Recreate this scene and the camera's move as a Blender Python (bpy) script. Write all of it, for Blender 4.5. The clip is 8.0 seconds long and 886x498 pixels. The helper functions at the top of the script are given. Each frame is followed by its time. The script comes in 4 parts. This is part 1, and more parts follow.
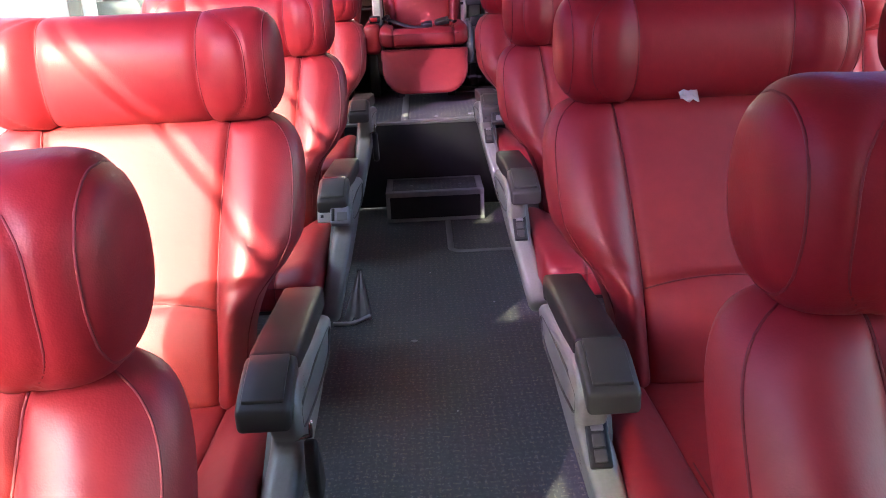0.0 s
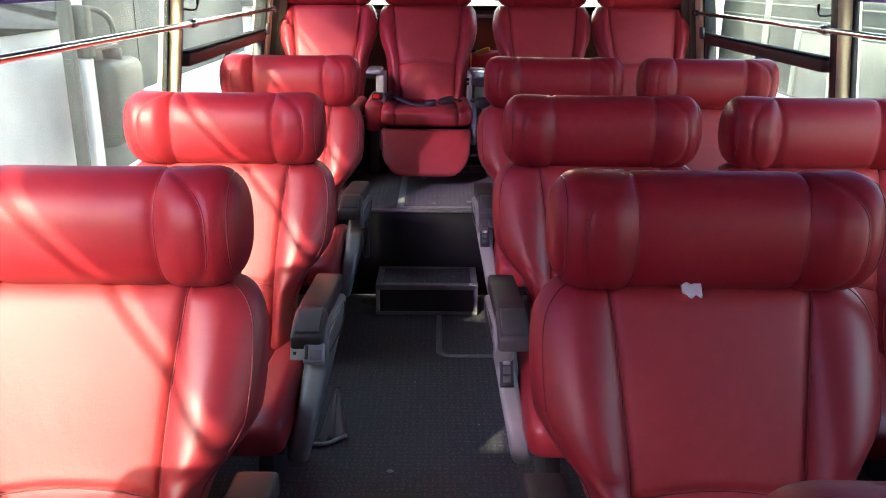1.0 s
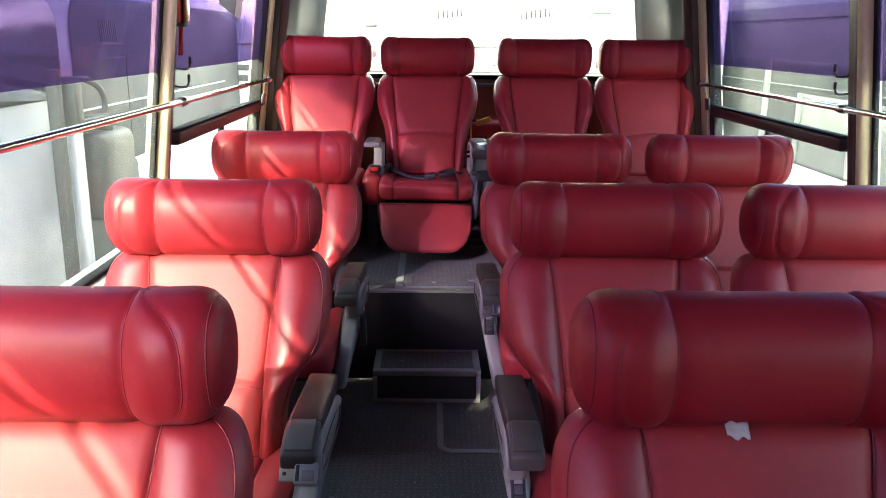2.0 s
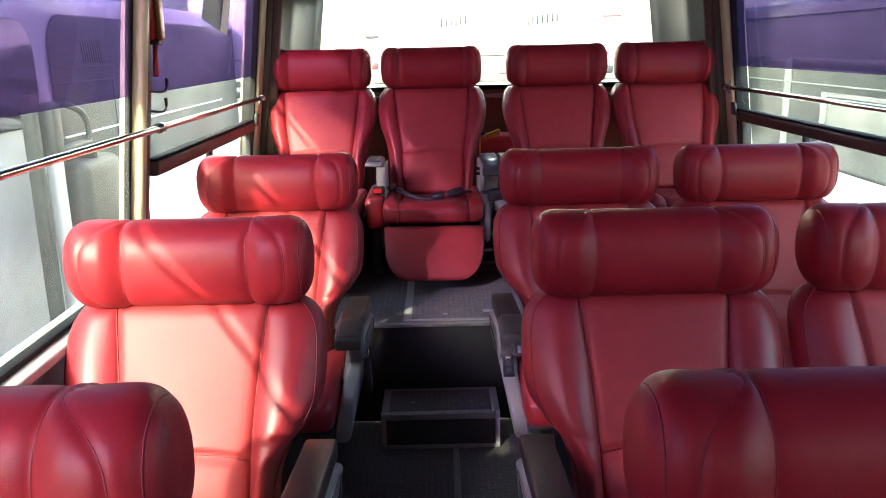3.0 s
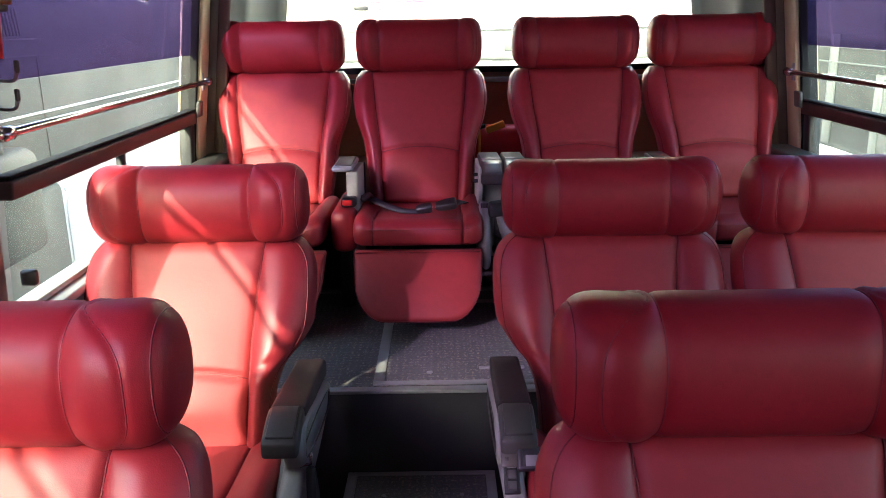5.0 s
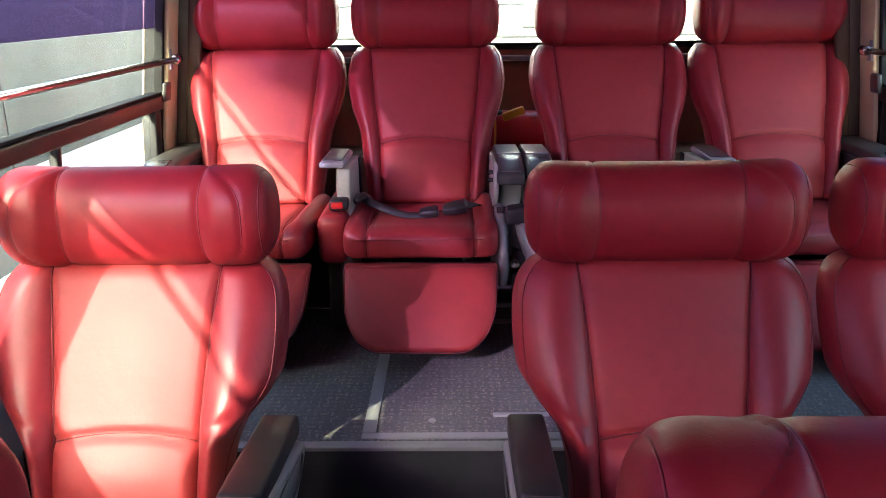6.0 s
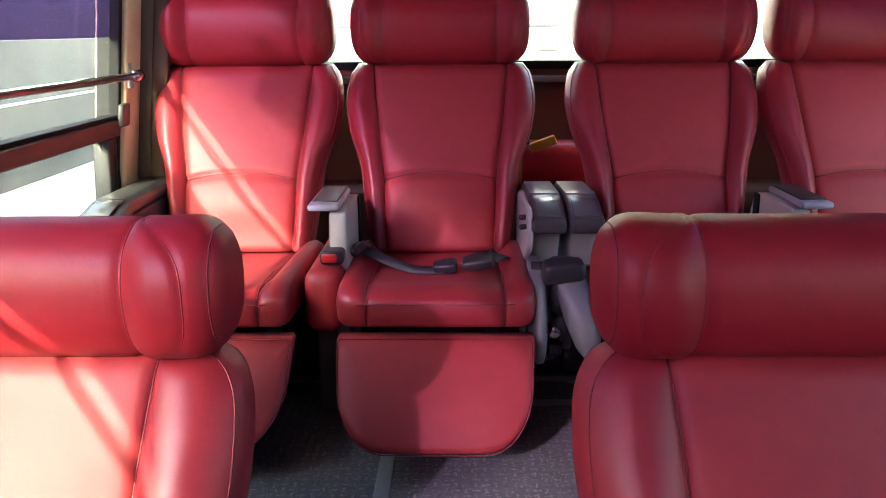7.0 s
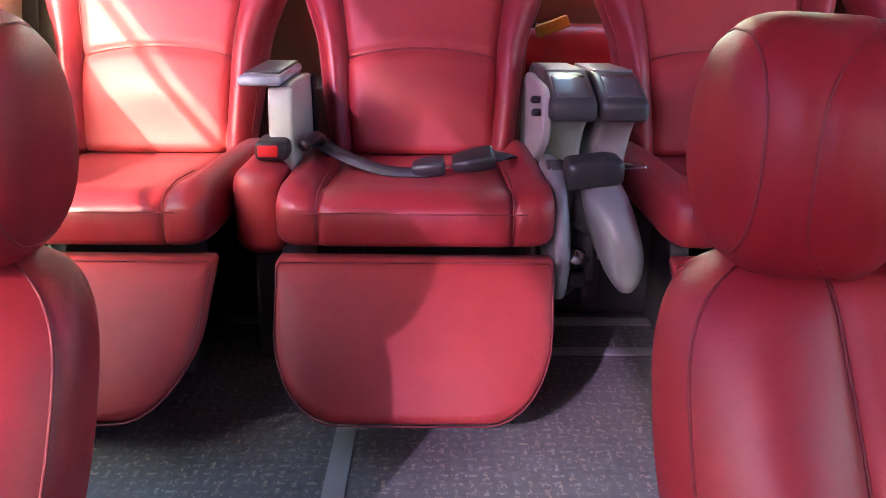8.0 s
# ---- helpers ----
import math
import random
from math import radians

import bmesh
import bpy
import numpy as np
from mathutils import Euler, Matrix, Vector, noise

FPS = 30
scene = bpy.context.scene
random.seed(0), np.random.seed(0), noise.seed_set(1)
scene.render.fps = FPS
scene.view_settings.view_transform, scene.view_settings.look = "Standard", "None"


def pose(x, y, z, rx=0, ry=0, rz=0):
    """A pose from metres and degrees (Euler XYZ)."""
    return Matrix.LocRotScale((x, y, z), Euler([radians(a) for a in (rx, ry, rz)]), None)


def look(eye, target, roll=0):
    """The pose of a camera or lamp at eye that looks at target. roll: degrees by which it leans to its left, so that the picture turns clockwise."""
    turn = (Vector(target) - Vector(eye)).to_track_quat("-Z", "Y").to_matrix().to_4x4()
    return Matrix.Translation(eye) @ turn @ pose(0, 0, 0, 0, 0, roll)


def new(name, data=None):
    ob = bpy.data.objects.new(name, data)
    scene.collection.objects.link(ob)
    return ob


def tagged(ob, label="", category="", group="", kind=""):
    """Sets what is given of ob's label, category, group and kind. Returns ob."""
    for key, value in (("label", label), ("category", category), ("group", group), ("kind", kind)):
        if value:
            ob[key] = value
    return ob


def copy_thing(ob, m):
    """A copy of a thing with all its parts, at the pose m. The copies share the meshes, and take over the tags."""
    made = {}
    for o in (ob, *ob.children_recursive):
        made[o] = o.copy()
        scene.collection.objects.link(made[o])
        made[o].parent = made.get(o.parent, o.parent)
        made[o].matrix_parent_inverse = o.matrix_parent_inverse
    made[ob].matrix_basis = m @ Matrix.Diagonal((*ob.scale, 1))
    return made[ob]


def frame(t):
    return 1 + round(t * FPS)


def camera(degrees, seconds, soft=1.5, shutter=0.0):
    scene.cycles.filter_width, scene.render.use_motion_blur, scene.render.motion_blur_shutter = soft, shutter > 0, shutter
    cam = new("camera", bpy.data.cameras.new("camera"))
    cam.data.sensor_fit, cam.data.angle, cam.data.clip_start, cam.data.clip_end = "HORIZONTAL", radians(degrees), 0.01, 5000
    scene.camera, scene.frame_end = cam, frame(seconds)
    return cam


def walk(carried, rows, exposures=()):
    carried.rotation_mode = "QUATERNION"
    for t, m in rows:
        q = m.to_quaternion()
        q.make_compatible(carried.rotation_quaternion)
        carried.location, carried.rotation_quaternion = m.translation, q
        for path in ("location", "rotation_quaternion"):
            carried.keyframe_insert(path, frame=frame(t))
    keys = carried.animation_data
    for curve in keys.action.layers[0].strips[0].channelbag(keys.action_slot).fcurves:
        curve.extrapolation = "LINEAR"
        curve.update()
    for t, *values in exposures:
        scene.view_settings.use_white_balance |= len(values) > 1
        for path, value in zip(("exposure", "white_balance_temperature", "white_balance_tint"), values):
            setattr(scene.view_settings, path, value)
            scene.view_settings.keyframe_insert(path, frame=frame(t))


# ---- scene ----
cam = camera(57.0, 8.0, soft=0.75)
PATH = [
    (0, (-0.326, 0.589, 1.183), (-0.301, 2.463, 0.483), -2.6),
    (0.5, (-0.325, 0.719, 1.305), (-0.307, 2.632, 0.721), -2.3),
    (1, (-0.27, 0.816, 1.404), (-0.25, 2.714, 0.775), 0.6),
    (1.5, (-0.262, 0.888, 1.458), (-0.232, 2.793, 0.849), 1.2),
    (2, (-0.292, 1.013, 1.468), (-0.262, 2.949, 0.965), 0.7),
    (2.2, (-0.293, 1.074, 1.483), (-0.273, 3.018, 1.014), 0.3),
    (3.5, (-0.27, 1.503, 1.464), (-0.271, 3.439, 0.962), -1.9),
    (4, (-0.227, 1.697, 1.48), (-0.248, 3.629, 0.962), -1.8),
    (4.5, (-0.226, 1.919, 1.476), (-0.231, 3.85, 0.956), -1.0),
    (6, (-0.205, 2.66, 1.424), (-0.244, 4.571, 0.837), -0.8),
    (6.5, (-0.212, 2.902, 1.416), (-0.279, 4.816, 0.839), -0.7),
    (7, (-0.26, 3.185, 1.357), (-0.303, 5.116, 0.836), -0.5),
    (7.5, (-0.263, 3.451, 1.306), (-0.275, 5.366, 0.73), -0.4),
    (8, (-0.279, 3.684, 1.123), (-0.269, 5.576, 0.476), 0.5),
]
EXPOSURES = [(0.0, 4.72), (0.5, 4.29), (1.0, 4.03), (1.5, 4.08), (2.0, 4.04), (4.5, 3.85), (6.0, 4.2), (7.0, 4.27), (7.5, 4.47), (8.0, 4.86)]
walk(cam, [(t, look(eye, target, roll)) for t, eye, target, roll in PATH], EXPOSURES)

# ---- light ----
SUN_TRAVEL = Vector((0.284, 0.555, -0.330)).normalized()
world = bpy.data.worlds.new("sky")
scene.world = world
world.use_nodes = True
wn = world.node_tree.nodes
sky = wn.new("ShaderNodeTexSky")
sky.sky_type, sky.sun_disc = "NISHITA", False
sky.sun_elevation = math.asin(-SUN_TRAVEL.z)
sky.sun_rotation = math.atan2(-SUN_TRAVEL.x, -SUN_TRAVEL.y)
sky.altitude, sky.air_density, sky.dust_density = 50, 1.0, 5.0
world.node_tree.links.new(sky.outputs[0], wn["Background"].inputs[0])
wn["Background"].inputs[1].default_value = 0.142
sun = new("sun", bpy.data.lights.new("sun", "SUN"))
sun.data.energy, sun.data.angle, sun.data.color = 0.98, radians(0.8), (1.0, 0.88, 0.69)
sun.matrix_world = look((-6, -8, 8), Vector((-6, -8, 8)) + SUN_TRAVEL)


# ---- materials ----
def shader(name):
    m = bpy.data.materials.new(name)
    m.use_nodes = True
    nt = m.node_tree
    return m, nt, nt.nodes["Principled BSDF"]


def coords(nt, scale=(1, 1, 1), kind="Object"):
    tc, mp = nt.nodes.new("ShaderNodeTexCoord"), nt.nodes.new("ShaderNodeMapping")
    mp.inputs["Scale"].default_value = scale
    nt.links.new(tc.outputs[kind], mp.inputs[0])
    return mp.outputs[0]


def noise_tex(nt, vec, scale, detail=3.0, rough=0.55):
    n = nt.nodes.new("ShaderNodeTexNoise")
    n.inputs["Scale"].default_value, n.inputs["Detail"].default_value, n.inputs["Roughness"].default_value = scale, detail, rough
    nt.links.new(vec, n.inputs["Vector"])
    return n.outputs["Fac"]


def ramp(nt, fac, stops):
    r = nt.nodes.new("ShaderNodeValToRGB")
    els = r.color_ramp.elements
    while len(els) < len(stops):
        els.new(0.5)
    for e, (p, c) in zip(els, stops):
        e.position, e.color = p, (*c, 1) if len(c) == 3 else c
    nt.links.new(fac, r.inputs[0])
    return r.outputs[0]


def math_node(nt, op, a, b):
    n = nt.nodes.new("ShaderNodeMath")
    n.operation = op
    for i, v in enumerate((a, b)):
        if isinstance(v, (int, float)):
            n.inputs[i].default_value = v
        else:
            nt.links.new(v, n.inputs[i])
    return n.outputs[0]


def bump(nt, height, strength, distance, before=None):
    b = nt.nodes.new("ShaderNodeBump")
    b.inputs["Strength"].default_value, b.inputs["Distance"].default_value = strength, distance
    nt.links.new(height, b.inputs["Height"])
    if before is not None:
        nt.links.new(before, b.inputs["Normal"])
    return b.outputs[0]


def plain(name, dark, light, rough=(0.4, 0.55), metal=0.0, fine=180.0, broad=6.0, relief=0.0003, spec=0.5):
    """A painted, moulded or metal surface: broad and fine variation of colour, gloss and relief."""
    m, nt, p = shader(name)
    v = coords(nt)
    broad_n, fine_n = noise_tex(nt, v, broad, 4), noise_tex(nt, v, fine, 3)
    both = math_node(nt, "MULTIPLY_ADD", fine_n, 0.35)
    nt.links.new(math_node(nt, "MULTIPLY", broad_n, 0.65), both.node.inputs[2])
    nt.links.new(ramp(nt, both, [(0.3, dark), (0.7, light)]), p.inputs["Base Color"])
    nt.links.new(ramp(nt, both, [(0.3, (rough[0],) * 3), (0.7, (rough[1],) * 3)]), p.inputs["Roughness"])
    p.inputs["Metallic"].default_value = metal
    p.inputs["Specular IOR Level"].default_value = spec
    if relief:
        nt.links.new(bump(nt, fine_n, 0.6, relief), p.inputs["Normal"])
    return m


def leather(name, dark, light, rough=(0.34, 0.46), grain=420.0, sheen=0.06, spec=0.5):
    m, nt, p = shader(name)
    v = coords(nt)
    vor = nt.nodes.new("ShaderNodeTexVoronoi")
    vor.inputs["Scale"].default_value = grain
    nt.links.new(v, vor.inputs["Vector"])
    broad_n, mid_n = noise_tex(nt, v, 5.0, 4), noise_tex(nt, v, 38.0, 4)
    mixed = math_node(nt, "MULTIPLY_ADD", mid_n, 0.4)
    nt.links.new(math_node(nt, "MULTIPLY", broad_n, 0.6), mixed.node.inputs[2])
    nt.links.new(ramp(nt, mixed, [(0.32, dark), (0.68, light)]), p.inputs["Base Color"])
    nt.links.new(ramp(nt, mixed, [(0.3, (rough[0],) * 3), (0.7, (rough[1],) * 3)]), p.inputs["Roughness"])
    p.inputs["Specular IOR Level"].default_value = spec
    p.inputs["Sheen Weight"].default_value, p.inputs["Sheen Roughness"].default_value = sheen, 0.45
    soft = bump(nt, broad_n, 0.4, 0.004)
    wrinkle = bump(nt, mid_n, 0.35, 0.0018, soft)
    nt.links.new(bump(nt, vor.outputs["Distance"], 0.3, 0.0003, wrinkle), p.inputs["Normal"])
    return m


def carpet(name):
    """Dark woven floor covering: a worn basket weave of short, speckled pale dashes."""
    m, nt, p = shader(name)
    axes = nt.nodes.new("ShaderNodeSeparateXYZ")
    cell = coords(nt, (46, 46, 46))
    nt.links.new(cell, axes.inputs[0])
    check = nt.nodes.new("ShaderNodeTexChecker")
    check.inputs["Scale"].default_value = 1.0
    check.inputs[1].default_value, check.inputs[2].default_value = (1, 1, 1, 1), (0, 0, 0, 1)
    nt.links.new(cell, check.inputs["Vector"])
    u, v = [math_node(nt, "PINGPONG", axes.outputs[k], 0.5) for k in (0, 1)]

    def dash(across, along):
        return math_node(nt, "MULTIPLY", ramp(nt, across, [(0.30, (0, 0, 0)), (0.42, (1, 1, 1))]), ramp(nt, along, [(0.04, (0, 0, 0)), (0.12, (1, 1, 1))]))

    weave = nt.nodes.new("ShaderNodeMix")
    weave.data_type = "RGBA"
    nt.links.new(check.outputs["Fac"], weave.inputs[0])
    nt.links.new(dash(v, u), weave.inputs[6])
    nt.links.new(dash(u, v), weave.inputs[7])
    fine, broad = noise_tex(nt, coords(nt), 420, 2), noise_tex(nt, coords(nt), 2.3, 4)
    speck, worn, blotch = noise_tex(nt, coords(nt), 190, 3), noise_tex(nt, coords(nt), 24, 4), noise_tex(nt, coords(nt), 60, 4)
    kept = math_node(nt, "MULTIPLY", ramp(nt, speck, [(0.44, (0.05, 0.05, 0.05)), (0.60, (1, 1, 1))]), ramp(nt, worn, [(0.36, (0.18, 0.18, 0.18)), (0.60, (1, 1, 1))]))
    stray = ramp(nt, noise_tex(nt, coords(nt, (1, 0.55, 1)), 150, 2), [(0.60, (0, 0, 0)), (0.70, (0.75, 0.75, 0.75))])
    mark = math_node(nt, "MAXIMUM", math_node(nt, "MULTIPLY", weave.outputs[2], kept), stray)
    ground = ramp(nt, math_node(nt, "MULTIPLY", math_node(nt, "ADD", broad, blotch), 0.5), [(0.36, (0.098, 0.096, 0.098)), (0.66, (0.165, 0.160, 0.160))])
    mix = nt.nodes.new("ShaderNodeMix")
    mix.data_type = "RGBA"
    nt.links.new(mark, mix.inputs[0])
    nt.links.new(ground, mix.inputs[6])
    nt.links.new(ramp(nt, noise_tex(nt, coords(nt), 75, 2), [(0.42, (0.31, 0.305, 0.30)), (0.58, (0.40, 0.33, 0.23))]), mix.inputs[7])
    nt.links.new(mix.outputs[2], p.inputs["Base Color"])
    nt.links.new(ramp(nt, broad, [(0.3, (0.48, 0.48, 0.48)), (0.7, (0.62, 0.62, 0.62))]), p.inputs["Roughness"])
    woven = bump(nt, mark, 0.5, 0.0010)
    nt.links.new(bump(nt, fine, 0.5, 0.0008, woven), p.inputs["Normal"])
    return m


def glazing(name, tint, gloss=0.06, haze=0.0, haze_tint=(0.6, 0.45, 0.85)):
    m = bpy.data.materials.new(name)
    m.use_nodes = True
    nt = m.node_tree
    nt.nodes.remove(nt.nodes["Principled BSDF"])
    out = nt.nodes["Material Output"]
    clear, shine, mix = nt.nodes.new("ShaderNodeBsdfTransparent"), nt.nodes.new("ShaderNodeBsdfGlossy"), nt.nodes.new("ShaderNodeMixShader")
    weight = nt.nodes.new("ShaderNodeLayerWeight")
    weight.inputs["Blend"].default_value = 0.5
    grazing = math_node(nt, "MULTIPLY_ADD", math_node(nt, "POWER", weight.outputs["Facing"], 4.0), 0.05)
    grazing.node.inputs[2].default_value = gloss
    smear = noise_tex(nt, coords(nt), 3.0, 5)
    nt.links.new(ramp(nt, smear, [(0.3, tuple(c * 0.86 for c in tint)), (0.65, tint)]), clear.inputs[0])
    shine.inputs["Roughness"].default_value = 0.03
    nt.links.new(grazing, mix.inputs[0])
    seen = clear.outputs[0]
    for kind in ("ShaderNodeBsdfTranslucent", "ShaderNodeBsdfDiffuse") if haze else ():
        dust, veil = nt.nodes.new(kind), nt.nodes.new("ShaderNodeMixShader")
        dust.inputs[0].default_value = (*haze_tint, 1)
        veil.inputs[0].default_value = haze
        nt.links.new(seen, veil.inputs[1])
        nt.links.new(dust.outputs[0], veil.inputs[2])
        seen = veil.outputs[0]
    nt.links.new(seen, mix.inputs[1])
    nt.links.new(shine.outputs[0], mix.inputs[2])
    nt.links.new(mix.outputs[0], out.inputs[0])
    return m


RED = leather("red leather", (0.25, 0.014, 0.0215), (0.33, 0.0215, 0.031), (0.40, 0.50), 420.0, 0.01, 0.55)
GLOSSRED = leather("smooth red headrest leather", (0.24, 0.012, 0.0185), (0.32, 0.018, 0.027), (0.41, 0.50), 480.0, 0.0, 0.32)
PANEL = leather("red perforated leather", (0.31, 0.0215, 0.0258), (0.40, 0.031, 0.0353), (0.54, 0.64), 620.0, 0.01, 0.56)
STITCH = plain("stitched seam", (0.13, 0.009, 0.014), (0.26, 0.032, 0.04), (0.6, 0.7), fine=600)
SHELL = plain("dark seat shell", (0.045, 0.04, 0.042), (0.07, 0.065, 0.066), (0.5, 0.6))
GREY = plain("grey moulded plastic", (0.22, 0.215, 0.205), (0.29, 0.285, 0.275), (0.26, 0.38), relief=0.0002)
PALE = plain("pale moulded plastic", (0.40, 0.385, 0.345), (0.49, 0.47, 0.42), (0.35, 0.45), relief=0.0002)
LILAC = plain("grey lilac plastic", (0.26, 0.25, 0.29), (0.36, 0.35, 0.40), (0.25, 0.35), relief=0.0001)
COVER = plain("dark lilac grey plastic", (0.190, 0.184, 0.194), (0.210, 0.204, 0.213), (0.30, 0.33), relief=0, fine=60)
PAD = plain("black brown soft pad", (0.016, 0.014, 0.0145), (0.028, 0.025, 0.025), (0.42, 0.52), fine=420, relief=0.0002)
LID = plain("dark grey lid", (0.050, 0.048, 0.046), (0.058, 0.056, 0.054), (0.34, 0.38), relief=0, fine=40)
# Lid insets: base grey raised to stand in for a bright window reflection.
GLOSS = plain("gloss lid with reflection put into its grey", (0.10, 0.10, 0.10), (0.115, 0.115, 0.115), (0.20, 0.23), relief=0, fine=40)
BLACK = plain("black plastic", (0.012, 0.012, 0.013), (0.03, 0.03, 0.032), (0.3, 0.45))
RUBBER = plain("black rubber gasket", (0.008, 0.008, 0.009), (0.016, 0.016, 0.016), (0.7, 0.85), spec=0.2)
CHROME = plain("polished tube", (0.55, 0.53, 0.52), (0.72, 0.70, 0.68), (0.12, 0.24), 1.0, relief=0)
ALU = plain("worn aluminium edging", (0.30, 0.30, 0.295), (0.45, 0.445, 0.435), (0.38, 0.55), 0.15, fine=260, broad=14)
FLOOR = carpet("woven dark floor covering")
RISER = plain("black floor covering", (0.034, 0.034, 0.037), (0.060, 0.059, 0.063), (0.6, 0.8), fine=500, relief=0.0008)
CREAM = plain("cream painted pillar", (0.60, 0.49, 0.28), (0.69, 0.58, 0.36), (0.45, 0.6))
BROWN = plain("dark brown trim", (0.05, 0.027, 0.023), (0.078, 0.042, 0.035), (0.42, 0.55))
HOOK = plain("mauve grey hook plastic", (0.20, 0.17, 0.175), (0.26, 0.225, 0.23), (0.3, 0.42), relief=0)
TAUPE = plain("olive brown corner moulding", (0.066, 0.050, 0.034), (0.10, 0.078, 0.052), (0.42, 0.58), broad=3)
# for unseen walls at the front, dark to cut light and reflections
DARKWALL = plain("dark brown cloth of unseen walls", (0.05, 0.036, 0.032), (0.075, 0.055, 0.05), (0.8, 0.9), broad=3, spec=0.2)
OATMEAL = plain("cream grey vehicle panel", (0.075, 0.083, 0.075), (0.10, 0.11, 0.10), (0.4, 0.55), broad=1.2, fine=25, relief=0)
BARK = plain("brown rear trim panel", (0.062, 0.036, 0.024), (0.092, 0.055, 0.038), (0.6, 0.75), broad=4, spec=0.25)
LINER = plain("grey side lining", (0.28, 0.27, 0.26), (0.35, 0.34, 0.33), (0.55, 0.7))
ROOF = plain("grey brown ceiling lining", (0.19, 0.175, 0.165), (0.25, 0.235, 0.22), (0.8, 0.9), spec=0.2)
SILL = plain("dusty grey sill", (0.26, 0.27, 0.26), (0.38, 0.38, 0.36), (0.5, 0.7))
GLASS = glazing("clear side glass", (0.85, 0.92, 0.895), 0.01, 0.010, (0.80, 0.84, 0.80))
FILM = glazing("purple shade film", (0.30, 0.262, 0.405), 0.01, 0.019, (0.48, 0.43, 0.86))
CLASP = plain("grey belt clasp plastic", (0.020, 0.020, 0.023), (0.034, 0.033, 0.037), (0.3, 0.42), relief=0.0002)
BELT = plain("grey webbing", (0.034, 0.034, 0.04), (0.06, 0.06, 0.068), (0.6, 0.75), fine=700, relief=0.0008)
SIGNAL = plain("signal red plastic", (0.55, 0.015, 0.022), (0.64, 0.025, 0.03), (0.3, 0.4), relief=0)
ORANGE_BROWN = plain("brown translucent plastic", (0.22, 0.07, 0.02), (0.30, 0.10, 0.03), (0.2, 0.35), relief=0)
ORANGE = plain("orange plastic", (0.85, 0.34, 0.03), (0.92, 0.42, 0.05), (0.35, 0.5), relief=0)
PAPER = plain("white tissue", (0.80, 0.79, 0.78), (0.90, 0.89, 0.88), (0.8, 0.9), fine=300, relief=0.001)
WHITE = plain("white vehicle paint", (0.74, 0.75, 0.76), (0.84, 0.84, 0.84), (0.25, 0.4), broad=1.5, fine=30, relief=0)
DARKGLASS = plain("dark vehicle glass", (0.02, 0.025, 0.03), (0.06, 0.065, 0.07), (0.05, 0.12), broad=1.5, fine=20, relief=0)
CONCRETE = plain("pale concrete yard", (0.33, 0.33, 0.315), (0.43, 0.425, 0.41), (0.8, 0.92), broad=0.7, fine=40, relief=0.002)
PINK = plain("faded pink lettering", (0.17, 0.095, 0.15), (0.21, 0.12, 0.18), (0.4, 0.5), relief=0)
SMOKE = plain("smoke grey vehicle panel", (0.068, 0.078, 0.074), (0.096, 0.107, 0.102), (0.5, 0.65), broad=1.2, fine=20, relief=0)
GREENGLASS = plain("grey green vehicle glazing", (0.014, 0.018, 0.016), (0.026, 0.032, 0.029), (0.3, 0.45), broad=1.2, fine=20, relief=0)
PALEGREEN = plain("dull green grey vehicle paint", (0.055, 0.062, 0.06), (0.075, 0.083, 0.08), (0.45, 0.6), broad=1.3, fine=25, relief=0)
HAZEGREY = plain("grey bumper plastic", (0.085, 0.09, 0.085), (0.12, 0.125, 0.12), (0.4, 0.6), relief=0)
REDWOOD = plain("dark red brown lining", (0.24, 0.115, 0.078), (0.31, 0.155, 0.105), (0.45, 0.6), broad=4)
# Pale rails and posts: glare is taken out in the base colour, darkened evenly.
DIMWHITE = plain("white vehicle paint darkened against sun glare", (0.072, 0.083, 0.08), (0.095, 0.108, 0.104), (0.3, 0.5), broad=1.3, fine=25, relief=0)
INK = plain("dark marking", (0.012, 0.012, 0.014), (0.022, 0.022, 0.025), (0.4, 0.5), relief=0)


# ---- builders ----
def part(name, bm, material, parent=None, label=""):
    """Links a bmesh as one smooth mesh object, under a thing or a part."""
    bmesh.ops.recalc_face_normals(bm, faces=bm.faces)
    me = bpy.data.meshes.new(name)
    bm.to_mesh(me)
    bm.free()
    me.polygons.foreach_set("use_smooth", [True] * len(me.polygons))
    me.materials.append(material)
    ob = new(name, me)
    if parent is not None:
        ob.parent = parent
    return tagged(ob, label)


def loft(rings, caps=True, wrap=True):
    """A skin over rings of equally many points."""
    bm = bmesh.new()
    rows = [[bm.verts.new(p) for p in r] for r in rings]
    n = len(rows[0])
    for a, b in zip(rows, rows[1:]):
        for i in range(n if wrap else n - 1):
            j = (i + 1) % n
            bm.faces.new((a[i], a[j], b[j], b[i]))
    if caps:
        bm.faces.new(rows[0])
        bm.faces.new(rows[-1])
    return bm


def ring(cx, cy, rx, ry, n=24, power=2.4):
    """Points of a rounded rectangle (superellipse) in a plane."""
    out = []
    for i in range(n):
        a = math.tau * i / n
        c, s = math.cos(a), math.sin(a)
        out.append((cx + rx * math.copysign(abs(c) ** (2 / power), c), cy + ry * math.copysign(abs(s) ** (2 / power), s)))
    return out


